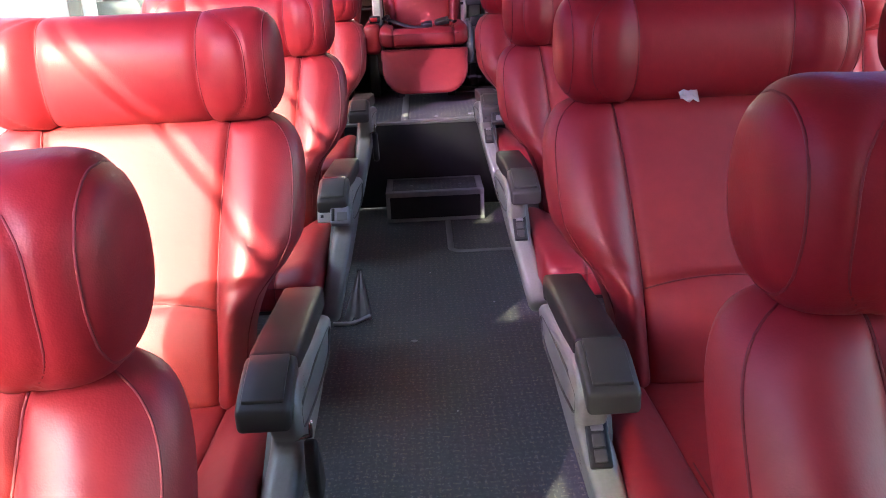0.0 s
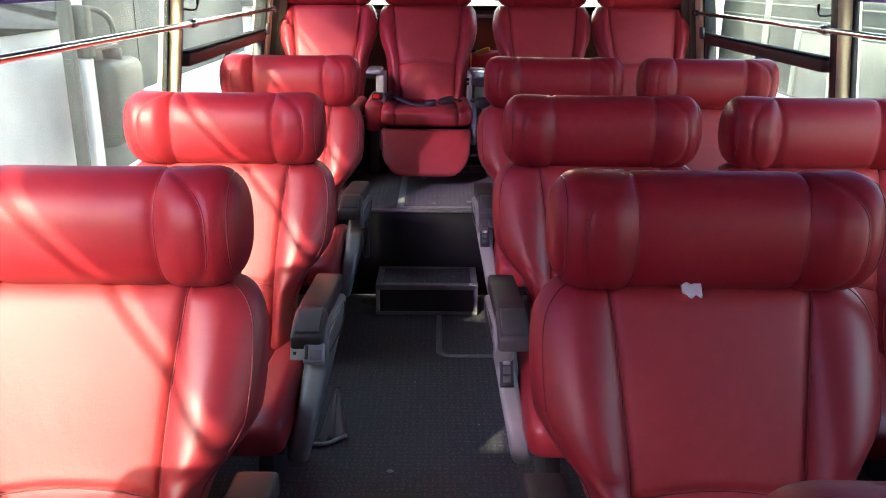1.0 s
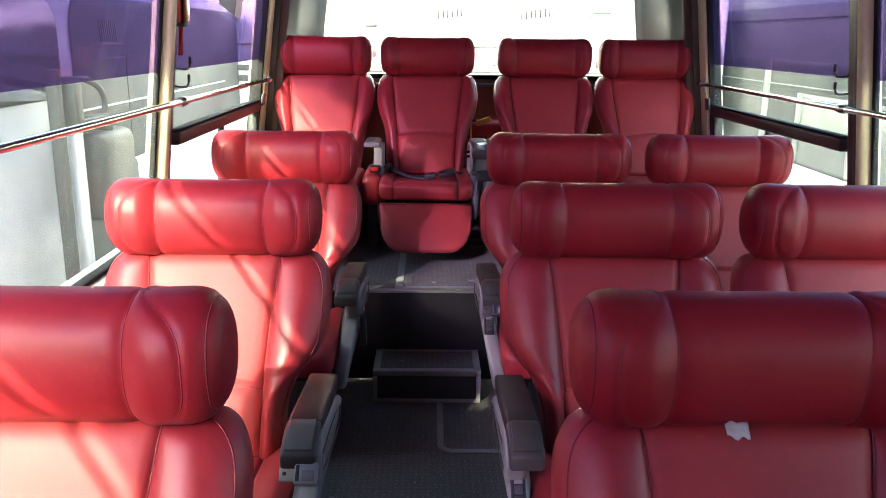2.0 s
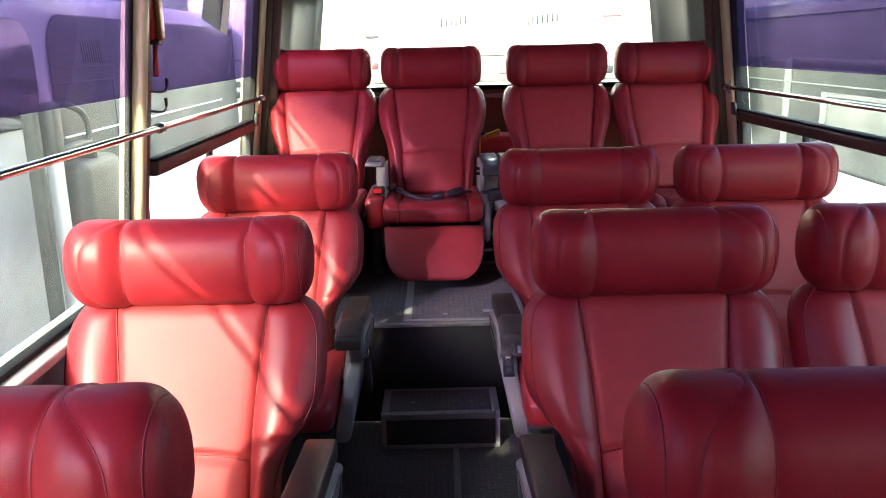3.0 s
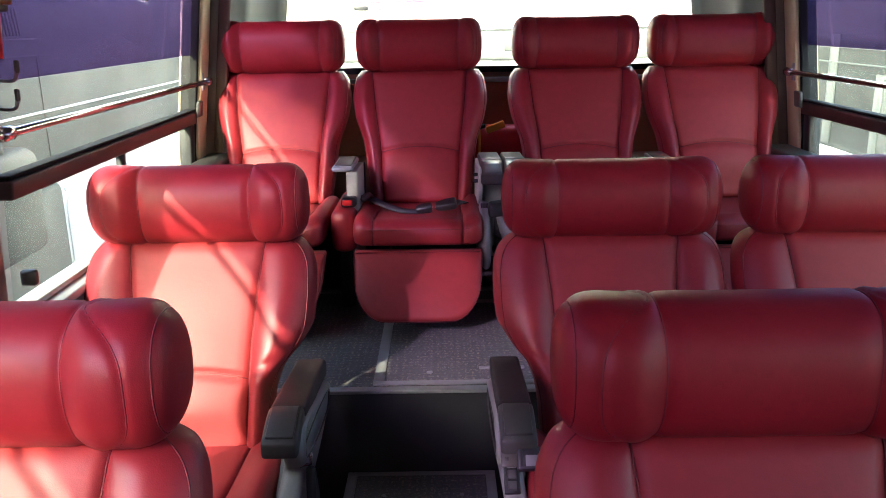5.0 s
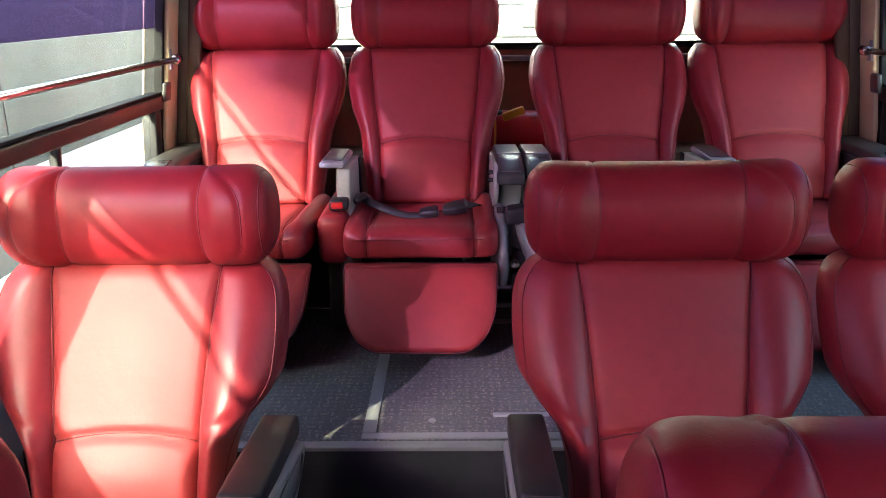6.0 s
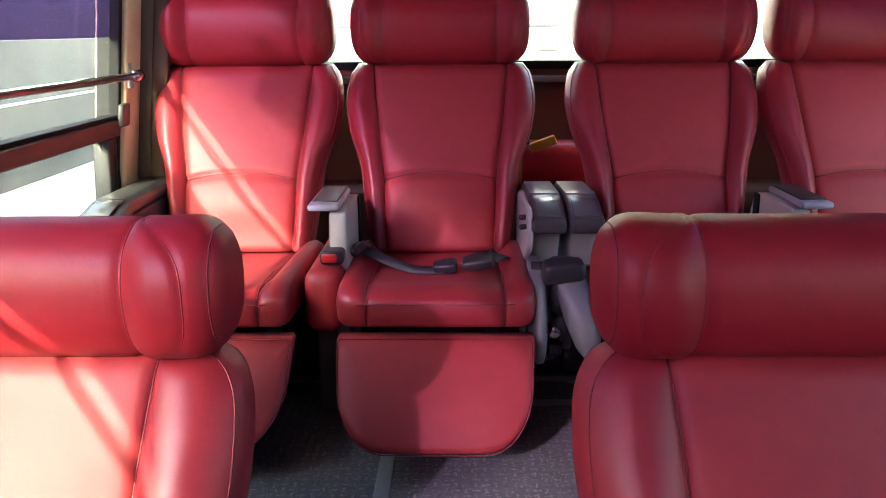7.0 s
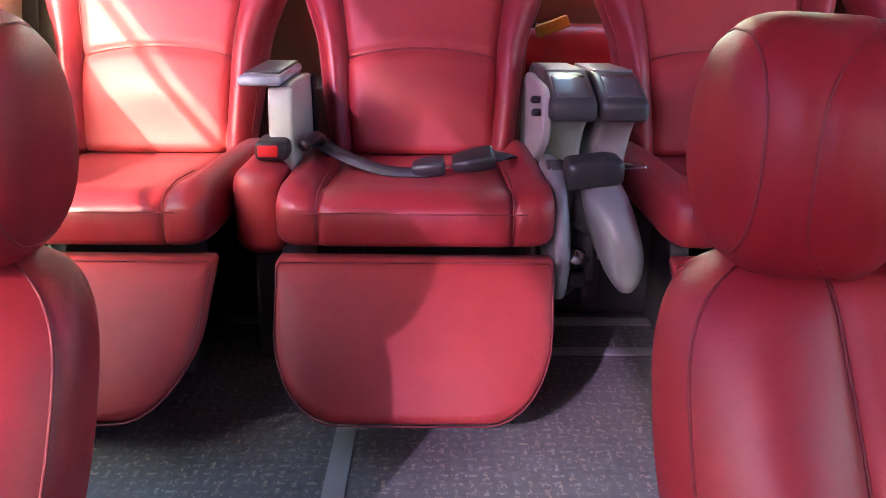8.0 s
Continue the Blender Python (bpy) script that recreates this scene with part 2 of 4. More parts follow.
def rbox(x0, x1, y0, y1, z0, z1, r=0.01, seg=2, div=(1, 1, 1), bm=None, shape=None):
    """A box with rounded edges; shape bends its points."""
    bm = bm or bmesh.new()
    lo, hi = Vector((x0, y0, z0)), Vector((x1, y1, z1))
    r = min(r, *((hi - lo) / 2.001))
    ticks = []
    for k in range(3):
        t = [lo[k] + r * (1 - math.cos(math.pi / 2 * i / seg)) for i in range(seg + 1)]
        mid = [lo[k] + r + (hi[k] - lo[k] - 2 * r) * i / div[k] for i in range(1, div[k])]
        ticks.append(t + mid + [lo[k] + hi[k] - v for v in reversed(t)])
    made = {}

    def vert(ijk):
        if ijk not in made:
            p = Vector((ticks[0][ijk[0]], ticks[1][ijk[1]], ticks[2][ijk[2]]))
            inner = Vector([min(max(p[k], lo[k] + r), hi[k] - r) for k in range(3)])
            d = p - inner
            if d.length > 1e-9:
                p = inner + d.normalized() * r
            made[ijk] = bm.verts.new(shape(p) if shape else p)
        return made[ijk]

    n = [len(t) - 1 for t in ticks]
    for k in range(3):
        u, v = (k + 1) % 3, (k + 2) % 3
        for side in (0, n[k]):
            for a in range(n[u]):
                for b in range(n[v]):
                    quad = []
                    for da, db in ((0, 0), (1, 0), (1, 1), (0, 1)):
                        ijk = [0, 0, 0]
                        ijk[k], ijk[u], ijk[v] = side, a + da, b + db
                        quad.append(vert(tuple(ijk)))
                    bm.faces.new(quad)
    return bm


def tube(points, radius, n=8, bm=None):
    """A round bar along a line of points."""
    bm = bm or bmesh.new()
    pts = [Vector(p) for p in points]
    rows = []
    for i, p in enumerate(pts):
        d = (pts[min(i + 1, len(pts) - 1)] - pts[max(i - 1, 0)]).normalized()
        u = d.orthogonal().normalized() if not rows else (u - d * u.dot(d)).normalized()
        w = d.cross(u)
        rows.append([bm.verts.new(p + radius * (math.cos(math.tau * k / n) * u + math.sin(math.tau * k / n) * w)) for k in range(n)])
    for a, b in zip(rows, rows[1:]):
        for k in range(n):
            bm.faces.new((a[k], a[(k + 1) % n], b[(k + 1) % n], b[k]))
    bm.faces.new(rows[0])
    bm.faces.new(rows[-1])
    return bm


def smooth_line(points, steps=8, closed=False):
    """A Catmull-Rom line through points of any dimension."""
    out, n = [], len(points)
    P = [Vector(p) for p in points]
    get = (lambda i: P[i % n]) if closed else (lambda i: P[min(max(i, 0), n - 1)])
    for i in range(n if closed else n - 1):
        a, b, c, d = get(i - 1), get(i), get(i + 1), get(i + 2)
        for s in range(steps):
            t = s / steps
            out.append(0.5 * (2 * b + (c - a) * t + (2 * a - 5 * b + 4 * c - d) * t * t + (3 * b - a - 3 * c + d) * t ** 3))
    if not closed:
        out.append(P[-1])
    return out


def plate(outline, x0, x1, r=0.008, seg=3):
    """A plate of the given y-z outline, from x0 to x1, with rounded edges."""
    pts = [Vector(p) for p in outline]
    n = len(pts)
    area = sum(pts[i].x * pts[(i + 1) % n].y - pts[(i + 1) % n].x * pts[i].y for i in range(n))
    if area < 0:
        pts.reverse()
    normal = []
    for i in range(n):
        d = (pts[(i + 1) % n] - pts[i - 1]).normalized()
        normal.append(Vector((-d.y, d.x)))
    angles = [math.pi / 2 * s / seg for s in range(seg + 1)]
    rings = [[(x0 + r * (1 - math.sin(a)), *(p + m * r * (1 - math.cos(a)))) for p, m in zip(pts, normal)] for a in reversed(angles)]
    rings += [[(x1 - r * (1 - math.sin(a)), *(p + m * r * (1 - math.cos(a)))) for p, m in zip(pts, normal)] for a in angles]
    return loft(rings)


def lerp_table(table, t):
    """A smooth value from a table of (place, value)."""
    if t <= table[0][0]:
        return table[0][1]
    for k in range(len(table) - 1):
        (a, va), (b, vb) = table[k], table[k + 1]
        if t <= b:
            step, rise = b - a, (vb - va) / (b - a)
            before = (va - table[k - 1][1]) / (a - table[k - 1][0]) if k else rise
            after = (table[k + 2][1] - vb) / (table[k + 2][0] - b) if k + 2 < len(table) else rise
            ma = 2 * before * rise / (before + rise) if before * rise > 0 else 0.0
            mb = 2 * after * rise / (after + rise) if after * rise > 0 else 0.0
            u = (t - a) / step
            return va * (1 + 2 * u) * (1 - u) ** 2 + vb * u * u * (3 - 2 * u) + step * (ma * u * (1 - u) ** 2 + mb * u * u * (u - 1))
    return table[-1][1]


# ---- the coach: floor, walls, windows ----
PLATFORM, EDGE = 0.408, 4.37
FRONT, REAR, GROUND = -2.3, 6.15, -1.05


def lean(p, side):
    """Side walls tilt inwards above the waist."""
    return Vector((p.x - side * 0.125 * max(0.0, p.z - 0.92), p.y, p.z))


def wall_piece(side, x0, x1, y0, y1, z0, z1, r=0.004, div=(1, 1, 1)):
    lo, hi = sorted((side * x0, side * x1))
    return rbox(lo, hi, y0, y1, z0, z1, r, 1, div, shape=lambda p: lean(p, side))


tagged(part("floor", rbox(-1.27, 1.27, FRONT, EDGE + 0.03, -0.06, 0.0, 0.002, 1), FLOOR), "dark woven coach floor covering with pale flecks", "floor", kind="structure")
tagged(part("platform_floor", rbox(-1.27, 1.27, EDGE + 0.006, REAR, PLATFORM - 0.05, PLATFORM, 0.002, 1), FLOOR), "raised rear floor with dark flecked covering", "floor", kind="structure")
tagged(part("bench_plinth", rbox(-1.25, 1.25, 5.34, 5.86, PLATFORM, PLATFORM + 0.235, 0.01, 2), RISER), "black plinth below the rear seats", "plinth", kind="structure")
tagged(part("riser", rbox(-1.27, 1.27, EDGE, EDGE + 0.005, 0.001, PLATFORM - 0.008, 0.001, 1), RISER), "black step riser up to the rear floor", "riser", kind="structure")


def trim(name, *box, label="worn aluminium edging strip screwed to the floor", r=0.0015):
    return tagged(part(name, rbox(*box, r, 1), ALU), label, "trim", kind="structure")


trim("trim_nosing", -1.2, 1.2, EDGE - 0.008, EDGE + 0.022, PLATFORM - 0.007, PLATFORM + 0.004)
trim("trim_hatch_front", -0.445, 0.72, EDGE + 0.034, EDGE + 0.062, PLATFORM, PLATFORM + 0.004)
trim("trim_hatch_side", -0.445, -0.412, EDGE + 0.064, 5.13, PLATFORM, PLATFORM + 0.004)
trim("trim_hatch_rear", -0.445, 0.72, 5.132, 5.165, PLATFORM, PLATFORM + 0.004)
trim("trim_seat_track", -1.18, 1.18, 5.275, 5.310, PLATFORM, PLATFORM + 0.005)

# rounded edging of the floor hatch in front of the step
corner = [(-0.205 + 0.045 * math.cos(a) - 0.0, 3.765 + 0.045 * math.sin(a)) for a in [math.pi + math.pi / 2 * i / 6 for i in range(7)]]
path = [(-0.25, 4.118)] + [(x, y) for x, y in corner] + [(0.7, 3.72)]
rings = []
for i, p in enumerate(path):
    d = (Vector(path[min(i + 1, len(path) - 1)]) - Vector(path[max(i - 1, 0)])).normalized()
    n = Vector((-d.y, d.x)) * 0.013
    rings.append([(p[0] - n.x, p[1] - n.y, 0.0), (p[0] - n.x * 0.8, p[1] - n.y * 0.8, 0.004), (p[0] + n.x * 0.8, p[1] + n.y * 0.8, 0.004), (p[0] + n.x, p[1] + n.y, 0.0)])
tagged(part("trim_floor_hatch", loft(rings), ALU), "grey edging with a rounded corner round a floor hatch", "trim", kind="structure")

# step box in the aisle
step = tagged(part("step_box", rbox(-0.524, -0.084, 4.13, EDGE - 0.002, 0.0, 0.136, 0.003, 1), RISER), "black step box with worn aluminium edging in the aisle", "step")
part("tread", rbox(-0.496, -0.112, 4.158, EDGE - 0.022, 0.136, 0.139, 0.001, 1), FLOOR, step)
for x0, x1, y0, y1, z0, z1 in ((-0.526, -0.082, 4.126, 4.157, 0.118, 0.1415), (-0.526, -0.082, EDGE - 0.021, EDGE - 0.003, 0.135, 0.1415), (-0.526, -0.497, 4.158, EDGE - 0.022, 0.118, 0.1415), (-0.111, -0.082, 4.158, EDGE - 0.022, 0.118, 0.1415),
                               (-0.526, -0.508, 4.126, 4.145, 0.018, 0.117), (-0.100, -0.082, 4.126, 4.145, 0.018, 0.117), (-0.526, -0.082, 4.126, 4.145, 0.0005, 0.017)):
    part("edging", rbox(x0, x1, y0, y1, z0, z1, 0.0015, 1), ALU, step)


def screw_bm(x, y, z, r=0.007):
    return loft([[(x + a, y + b, z + h) for a, b in ring(0, 0, q, q, 10, 2)] for q, h in ((r, 0.0), (r, 0.0015), (r * 0.6, 0.003))])


for x in (-0.41, -0.185):
    part("screw", screw_bm(x, 4.24, 0.1385), ALU, step)
for x in (-0.49, -0.39, -0.29, -0.2, -0.1):
    part("screw", screw_bm(x, 4.137, 0.141, 0.003), ALU, step)
for x, y in ((-0.276, 4.496), (0.16, 4.50), (-0.33, 5.00)):
    tagged(part("floor_screw", screw_bm(x, y, PLATFORM, 0.010), ALU), "round metal hatch screw set in the floor", "screw")
tagged(part("floor_latch", rbox(-0.122, 0.02, 4.512, 4.530, PLATFORM, PLATFORM + 0.005, 0.002, 1), ALU), "flat metal hatch latch on the raised floor", "latch")

# side walls
for side, tag in ((-1, "left"), (1, "right")):
    tagged(part("wall_" + tag, wall_piece(side, 1.255, 1.31, FRONT, REAR, 0.0, 0.76, div=(1, 1, 1)), LINER), "grey lower side wall of the coach", "wall", kind="structure")
    tagged(part("sill_" + tag, wall_piece(side, 1.20, 1.312, FRONT, 5.45, 0.762, 0.785, 0.006), SILL), "dusty grey window sill", "sill", kind="structure")
    tagged(part("heater_duct_" + tag, rbox(*sorted((side * 1.19, side * 1.253)), FRONT, EDGE - 0.002, 0.002, 0.16, 0.012, 2), LINER), "grey duct along the foot of the side wall", "duct", kind="structure")
    tagged(part("cant_rail_" + tag, wall_piece(side, 1.20, 1.32, FRONT, REAR, 1.931, 2.10), BROWN), "dark brown trim above the side windows", "trim", kind="structure")
    pillar = tagged(part("pillar_" + tag, loft([[lean(Vector((side * x, y, z)), side) for x, y in ((1.300, 3.840), (1.282, 3.826), (1.262, 3.825), (1.240, 3.829), (1.230, 3.836), (1.225, 3.848), (1.226, 3.868), (1.232, 3.874), (1.290, 3.874))] for z in (0.786, 0.92, 1.2, 1.5, 1.93)]), CREAM), "cream painted window pillar", "pillar", kind="structure")
    part("edge_trim", wall_piece(side, 1.235, 1.290, 3.876, 3.914, 0.786, 1.93, 0.008, (1, 1, 6)), BROWN, pillar)
    part("edge_strip", wall_piece(side, 1.254, 1.290, 3.916, 3.986, 0.786, 1.93, 0.004, (1, 1, 6)), BROWN, pillar)
    part("gasket", wall_piece(side, 1.255, 1.274, 3.802, 3.822, 0.786, 1.93, 0.005, (1, 1, 6)), RUBBER, pillar)
    back = tagged(part("rear_pillar_" + tag, wall_piece(side, 1.225, 1.315, 5.475, 5.585, 0.45, 1.93, 0.008, (1, 1, 6)), CREAM), "cream painted rear window pillar", "pillar", kind="structure")
    part("gasket", wall_piece(side, 1.236, 1.30, 5.452, 5.473, 0.786, 1.93, 0.005, (1, 1, 6)), RUBBER, back)
    corner_bm = loft([[(side * (x - 0.125 * max(0, z - 0.92)), y, z) for x, y in ((1.315, 5.588), (1.20, 5.588), (1.175, 5.62), (1.20, 5.66), (1.165, 5.70), (1.185, 5.75), (1.14, 5.80), (1.13, 5.88), (1.10, 6.0), (1.06, 6.10), (1.02, 6.149), (1.315, 6.149))] for z in (0.44, 0.92, 1.2, 1.5, 1.96)])
    tagged(part("corner_panel_" + tag, corner_bm, TAUPE), "olive-brown moulded corner panel beside the rear window", "panel", kind="structure")
    tagged(part("corner_strip_" + tag, wall_piece(side, 1.150, 1.199, 5.590, 5.622, 0.46, 1.95, 0.010, (1, 1, 6)), BARK), "dark brown upright strip beside the rear pillar", "trim", kind="structure")
    # lowest sliding light with its bar
    win = tagged(new("window_" + ("1" if side < 0 else "2")), "side window with a dark brown bar over a sliding lower light", "window", kind="structure")
    part("bar", wall_piece(side, 1.228, 1.29, 3.994, 5.45, 1.075, 1.122, 0.006), BROWN, win, "dark brown window bar")
    part("bar_gasket", wall_piece(side, 1.235, 1.275, 3.994, 5.45, 1.124, 1.134, 0.003), RUBBER, win)
    part("bar_bracket", wall_piece(side, 1.215, 1.232, 5.43, 5.49, 1.10, 1.165, 0.008), LID, win)
    part("divider", wall_piece(side, 1.245, 1.27, 4.705, 4.73, 0.787, 1.073, 0.004), BLACK, win)
    part("slide_frame", wall_piece(side, 1.238, 1.285, 5.395, 5.45, 0.787, 1.073, 0.005), BLACK, win)
    part("slide_rail", wall_piece(side, 1.24, 1.285, 4.018, 5.394, 0.787, 0.803, 0.003), SILL, win)
    part("catch", wall_piece(side, 1.20, 1.24, 4.02, 4.045, 0.86, 0.90, 0.008), BLACK, win)
    part("upper_pane", wall_piece(side, 1.262, 1.267, 3.994, 5.45, 1.136, 1.34, 0.001), GLASS, win)
    part("lower_pane", wall_piece(side, 1.258, 1.263, 4.018, 5.394, 0.805, 1.073, 0.001), GLASS, win)
    part("shade_film", wall_piece(side, 1.262, 1.267, 3.994, 5.45, 1.342, 1.93, 0.001), FILM, win, "purple sun shade film on glass")
    front = tagged(new("window_" + ("3" if side < 0 else "4")), "large fixed side window with purple film along its top", "window", kind="structure")
    part("pane", wall_piece(side, 1.262, 1.267, -0.395, 3.800, 0.786, 1.34, 0.001), GLASS, front)
    # added out of view: solid side in place of glass, blocks daylight from ahead
    tagged(part("wall_forward_" + tag, wall_piece(side, 1.235, 1.315, FRONT, -0.40, 0.786, 1.93, 0.008), DARKWALL), "dark lined side wall ahead of the windows", "wall", kind="structure")
    # unseen outer skins, added in white as reflectors that brighten the neighbouring flank
    tagged(part("outer_skin_" + tag, wall_piece(side, 1.324, 1.345, FRONT, REAR + 0.06, GROUND + 0.35, 0.775, 0.008), WHITE), "unseen white outer flank added to bounce light onto the next bus", "wall", kind="structure")
    tagged(part("outer_eaves_" + tag, wall_piece(side, 1.324, 1.345, FRONT, REAR + 0.06, 1.935, 2.10, 0.008), WHITE), "white painted outer eaves of the coach", "wall", kind="structure")
    part("shade_film", wall_piece(side, 1.262, 1.267, -0.395, 3.800, 1.342, 1.93, 0.001), FILM, front, "purple sun shade film on glass")
    part("sill_gasket", wall_piece(side, 1.24, 1.275, -0.395, 3.799, 0.787, 0.80, 0.004), RUBBER, front)


# rear wall with its rounded window
def rounded(x0, x1, z0, z1, r, n=5):
    out = []
    for cx, cz, a0 in ((x1 - r, z0 + r, -90), (x1 - r, z1 - r, 0), (x0 + r, z1 - r, 90), (x0 + r, z0 + r, 180)):
        out += [(cx + r * math.cos(radians(a0 + 90 * i / n)), cz + r * math.sin(radians(a0 + 90 * i / n))) for i in range(n + 1)]
    return out


def frame_bm(inner, outer, y0, y1):
    return loft([[(x, y0, z) for x, z in outer], [(x, y0, z) for x, z in inner], [(x, y1, z) for x, z in inner], [(x, y1, z) for x, z in outer], [(x, y0, z) for x, z in outer]], caps=False)


hole = rounded(-0.985, 0.985, 1.225, 1.775, 0.085)
rim = []
for x, z in hole:
    rim.append((1.32 * max(-1, min(1, x / 0.93)), 0.44 if z < 1.32 else 2.10 if z > 1.68 else z))
tagged(part("wall_rear", frame_bm(hole, rim, REAR, REAR + 0.06), REDWOOD), "brown rear wall round the window", "wall", kind="structure")
rear_window = tagged(new("window_5"), "wide rear window with rounded corners", "window", kind="structure")
part("gasket", frame_bm(rounded(-0.965, 0.965, 1.245, 1.757, 0.075), rounded(-0.992, 0.992, 1.218, 1.782, 0.09), REAR - 0.012, REAR + 0.01), RUBBER, rear_window)
part("pane", rbox(-0.985, 0.985, REAR + 0.02, REAR + 0.025, 1.225, 1.775, 0.001, 1), GLASS, rear_window)
part("wiper_motor_cover", rbox(-0.015, 0.045, REAR - 0.055, REAR - 0.014, 1.715, 1.775, 0.01, 2), LID, rear_window, "small dark square cover on the glass")
tagged(part("rear_shelf_trim", rbox(-1.0, 1.0, REAR - 0.035, REAR - 0.014, 1.172, 1.196, 0.008, 2), LINER), "grey trim below the rear window", "trim", kind="structure")
# added out of view: solid and dark, keeps front light off the headrests
tagged(part("wall_front", rbox(-1.31, 1.31, FRONT - 0.06, FRONT - 0.002, 0.0, 2.10, 0.004, 1), DARKWALL), "unseen dark brown wall added to close the cabin and cut front light", "wall", kind="structure")
tagged(part("ceiling", loft([[(1.25 * math.sin(a), y, 1.95 + 0.16 * math.cos(a) ** 0.6 if math.cos(a) > 0 else 1.95) for a in [math.pi / 2 * (i / 8 - 1) for i in range(17)]] + [(1.3, y, 2.17), (-1.3, y, 2.17)] for y in (FRONT, 2.0, REAR + 0.06)]), ROOF), "grey-brown lined coach ceiling", "ceiling", kind="structure")
tagged(part("rear_header", rbox(-1.1, 1.1, REAR - 0.12, REAR - 0.002, 1.792, 1.97, 0.02, 2), BROWN), "dark brown header above the rear window", "trim", kind="structure")


# hand rails across the windows
def hand_rail(side):
    x, z = side * 1.165, 1.238
    rail = tagged(part("hand_rail", tube([(x, y, z) for y in (FRONT + 0.02, 1.0, 3.0, 4.2, 5.50)], 0.0105, 14), CHROME), "thin polished metal hand rail across the side windows", "rail", "hand rails")
    for y, face in ((3.926, 1.217), (5.50, 1.187)):
        part("clamp", loft([[(x + a, y + h, z + b) for a, b in ring(0, 0, q, q, 14, 2)] for q, h in ((0.012, -0.024), (0.017, -0.018), (0.017, 0.018), (0.012, 0.024))]), CHROME, rail)
        part("stay", tube([(x, y, z), (side * (face - 0.01), y, z - 0.004), (side * (face + 0.01), y, z - 0.004)], 0.006, 8), CHROME, rail)
        if y > 5:
            part("plate", rbox(*sorted((side * (face - 0.006), side * (face + 0.003))), y - 0.014, y + 0.014, z - 0.035, z + 0.04, 0.003, 1), LILAC, rail)


hand_rail(-1)
hand_rail(1)


def coat_hook(side, y, z):
    x = side * (1.250 - 0.125 * (z - 0.92))
    hook = tagged(part("coat_hook", tube(smooth_line([(x + side * 0.02, y, z), (x - side * 0.024, y, z - 0.006), (x - side * 0.042, y, z), (x - side * 0.048, y, z + 0.026)], 5), 0.0042, 8), HOOK), "mauve-grey coat hook on the window pillar", "hook", "coat hooks")
    part("tip", loft([[(x - side * 0.048 + a, y + b, z + h) for a, b in ring(0, 0, q, q, 10, 2)] for q, h in ((0.004, 0.012), (0.0058, 0.016), (0.0058, 0.036), (0.003, 0.039))]), BROWN, hook)


for side in (-1, 1):
    coat_hook(side, 3.982, 1.352)
    coat_hook(side, 3.982, 1.290)
# red hammer with its brown clip and shaft, on the edge trim
hammer = tagged(part("emergency_hammer", rbox(-1.187, -1.162, 3.950, 3.990, 1.505, 1.72, 0.009, 2), SIGNAL), "red emergency hammer in a brown clip on the window pillar", "hammer")
part("clip", rbox(-1.160, -1.140, 3.955, 3.996, 1.505, 1.70, 0.008, 3), ORANGE_BROWN, hammer, "translucent brown plastic clip")
part("shaft", tube([(-1.168, 3.975, 1.51), (-1.178, 3.975, 1.395)], 0.008, 10), SIGNAL, hammer)
part("collar", rbox(-1.186, -1.150, 3.958, 3.992, 1.492, 1.512, 0.005, 2), BROWN, hammer)


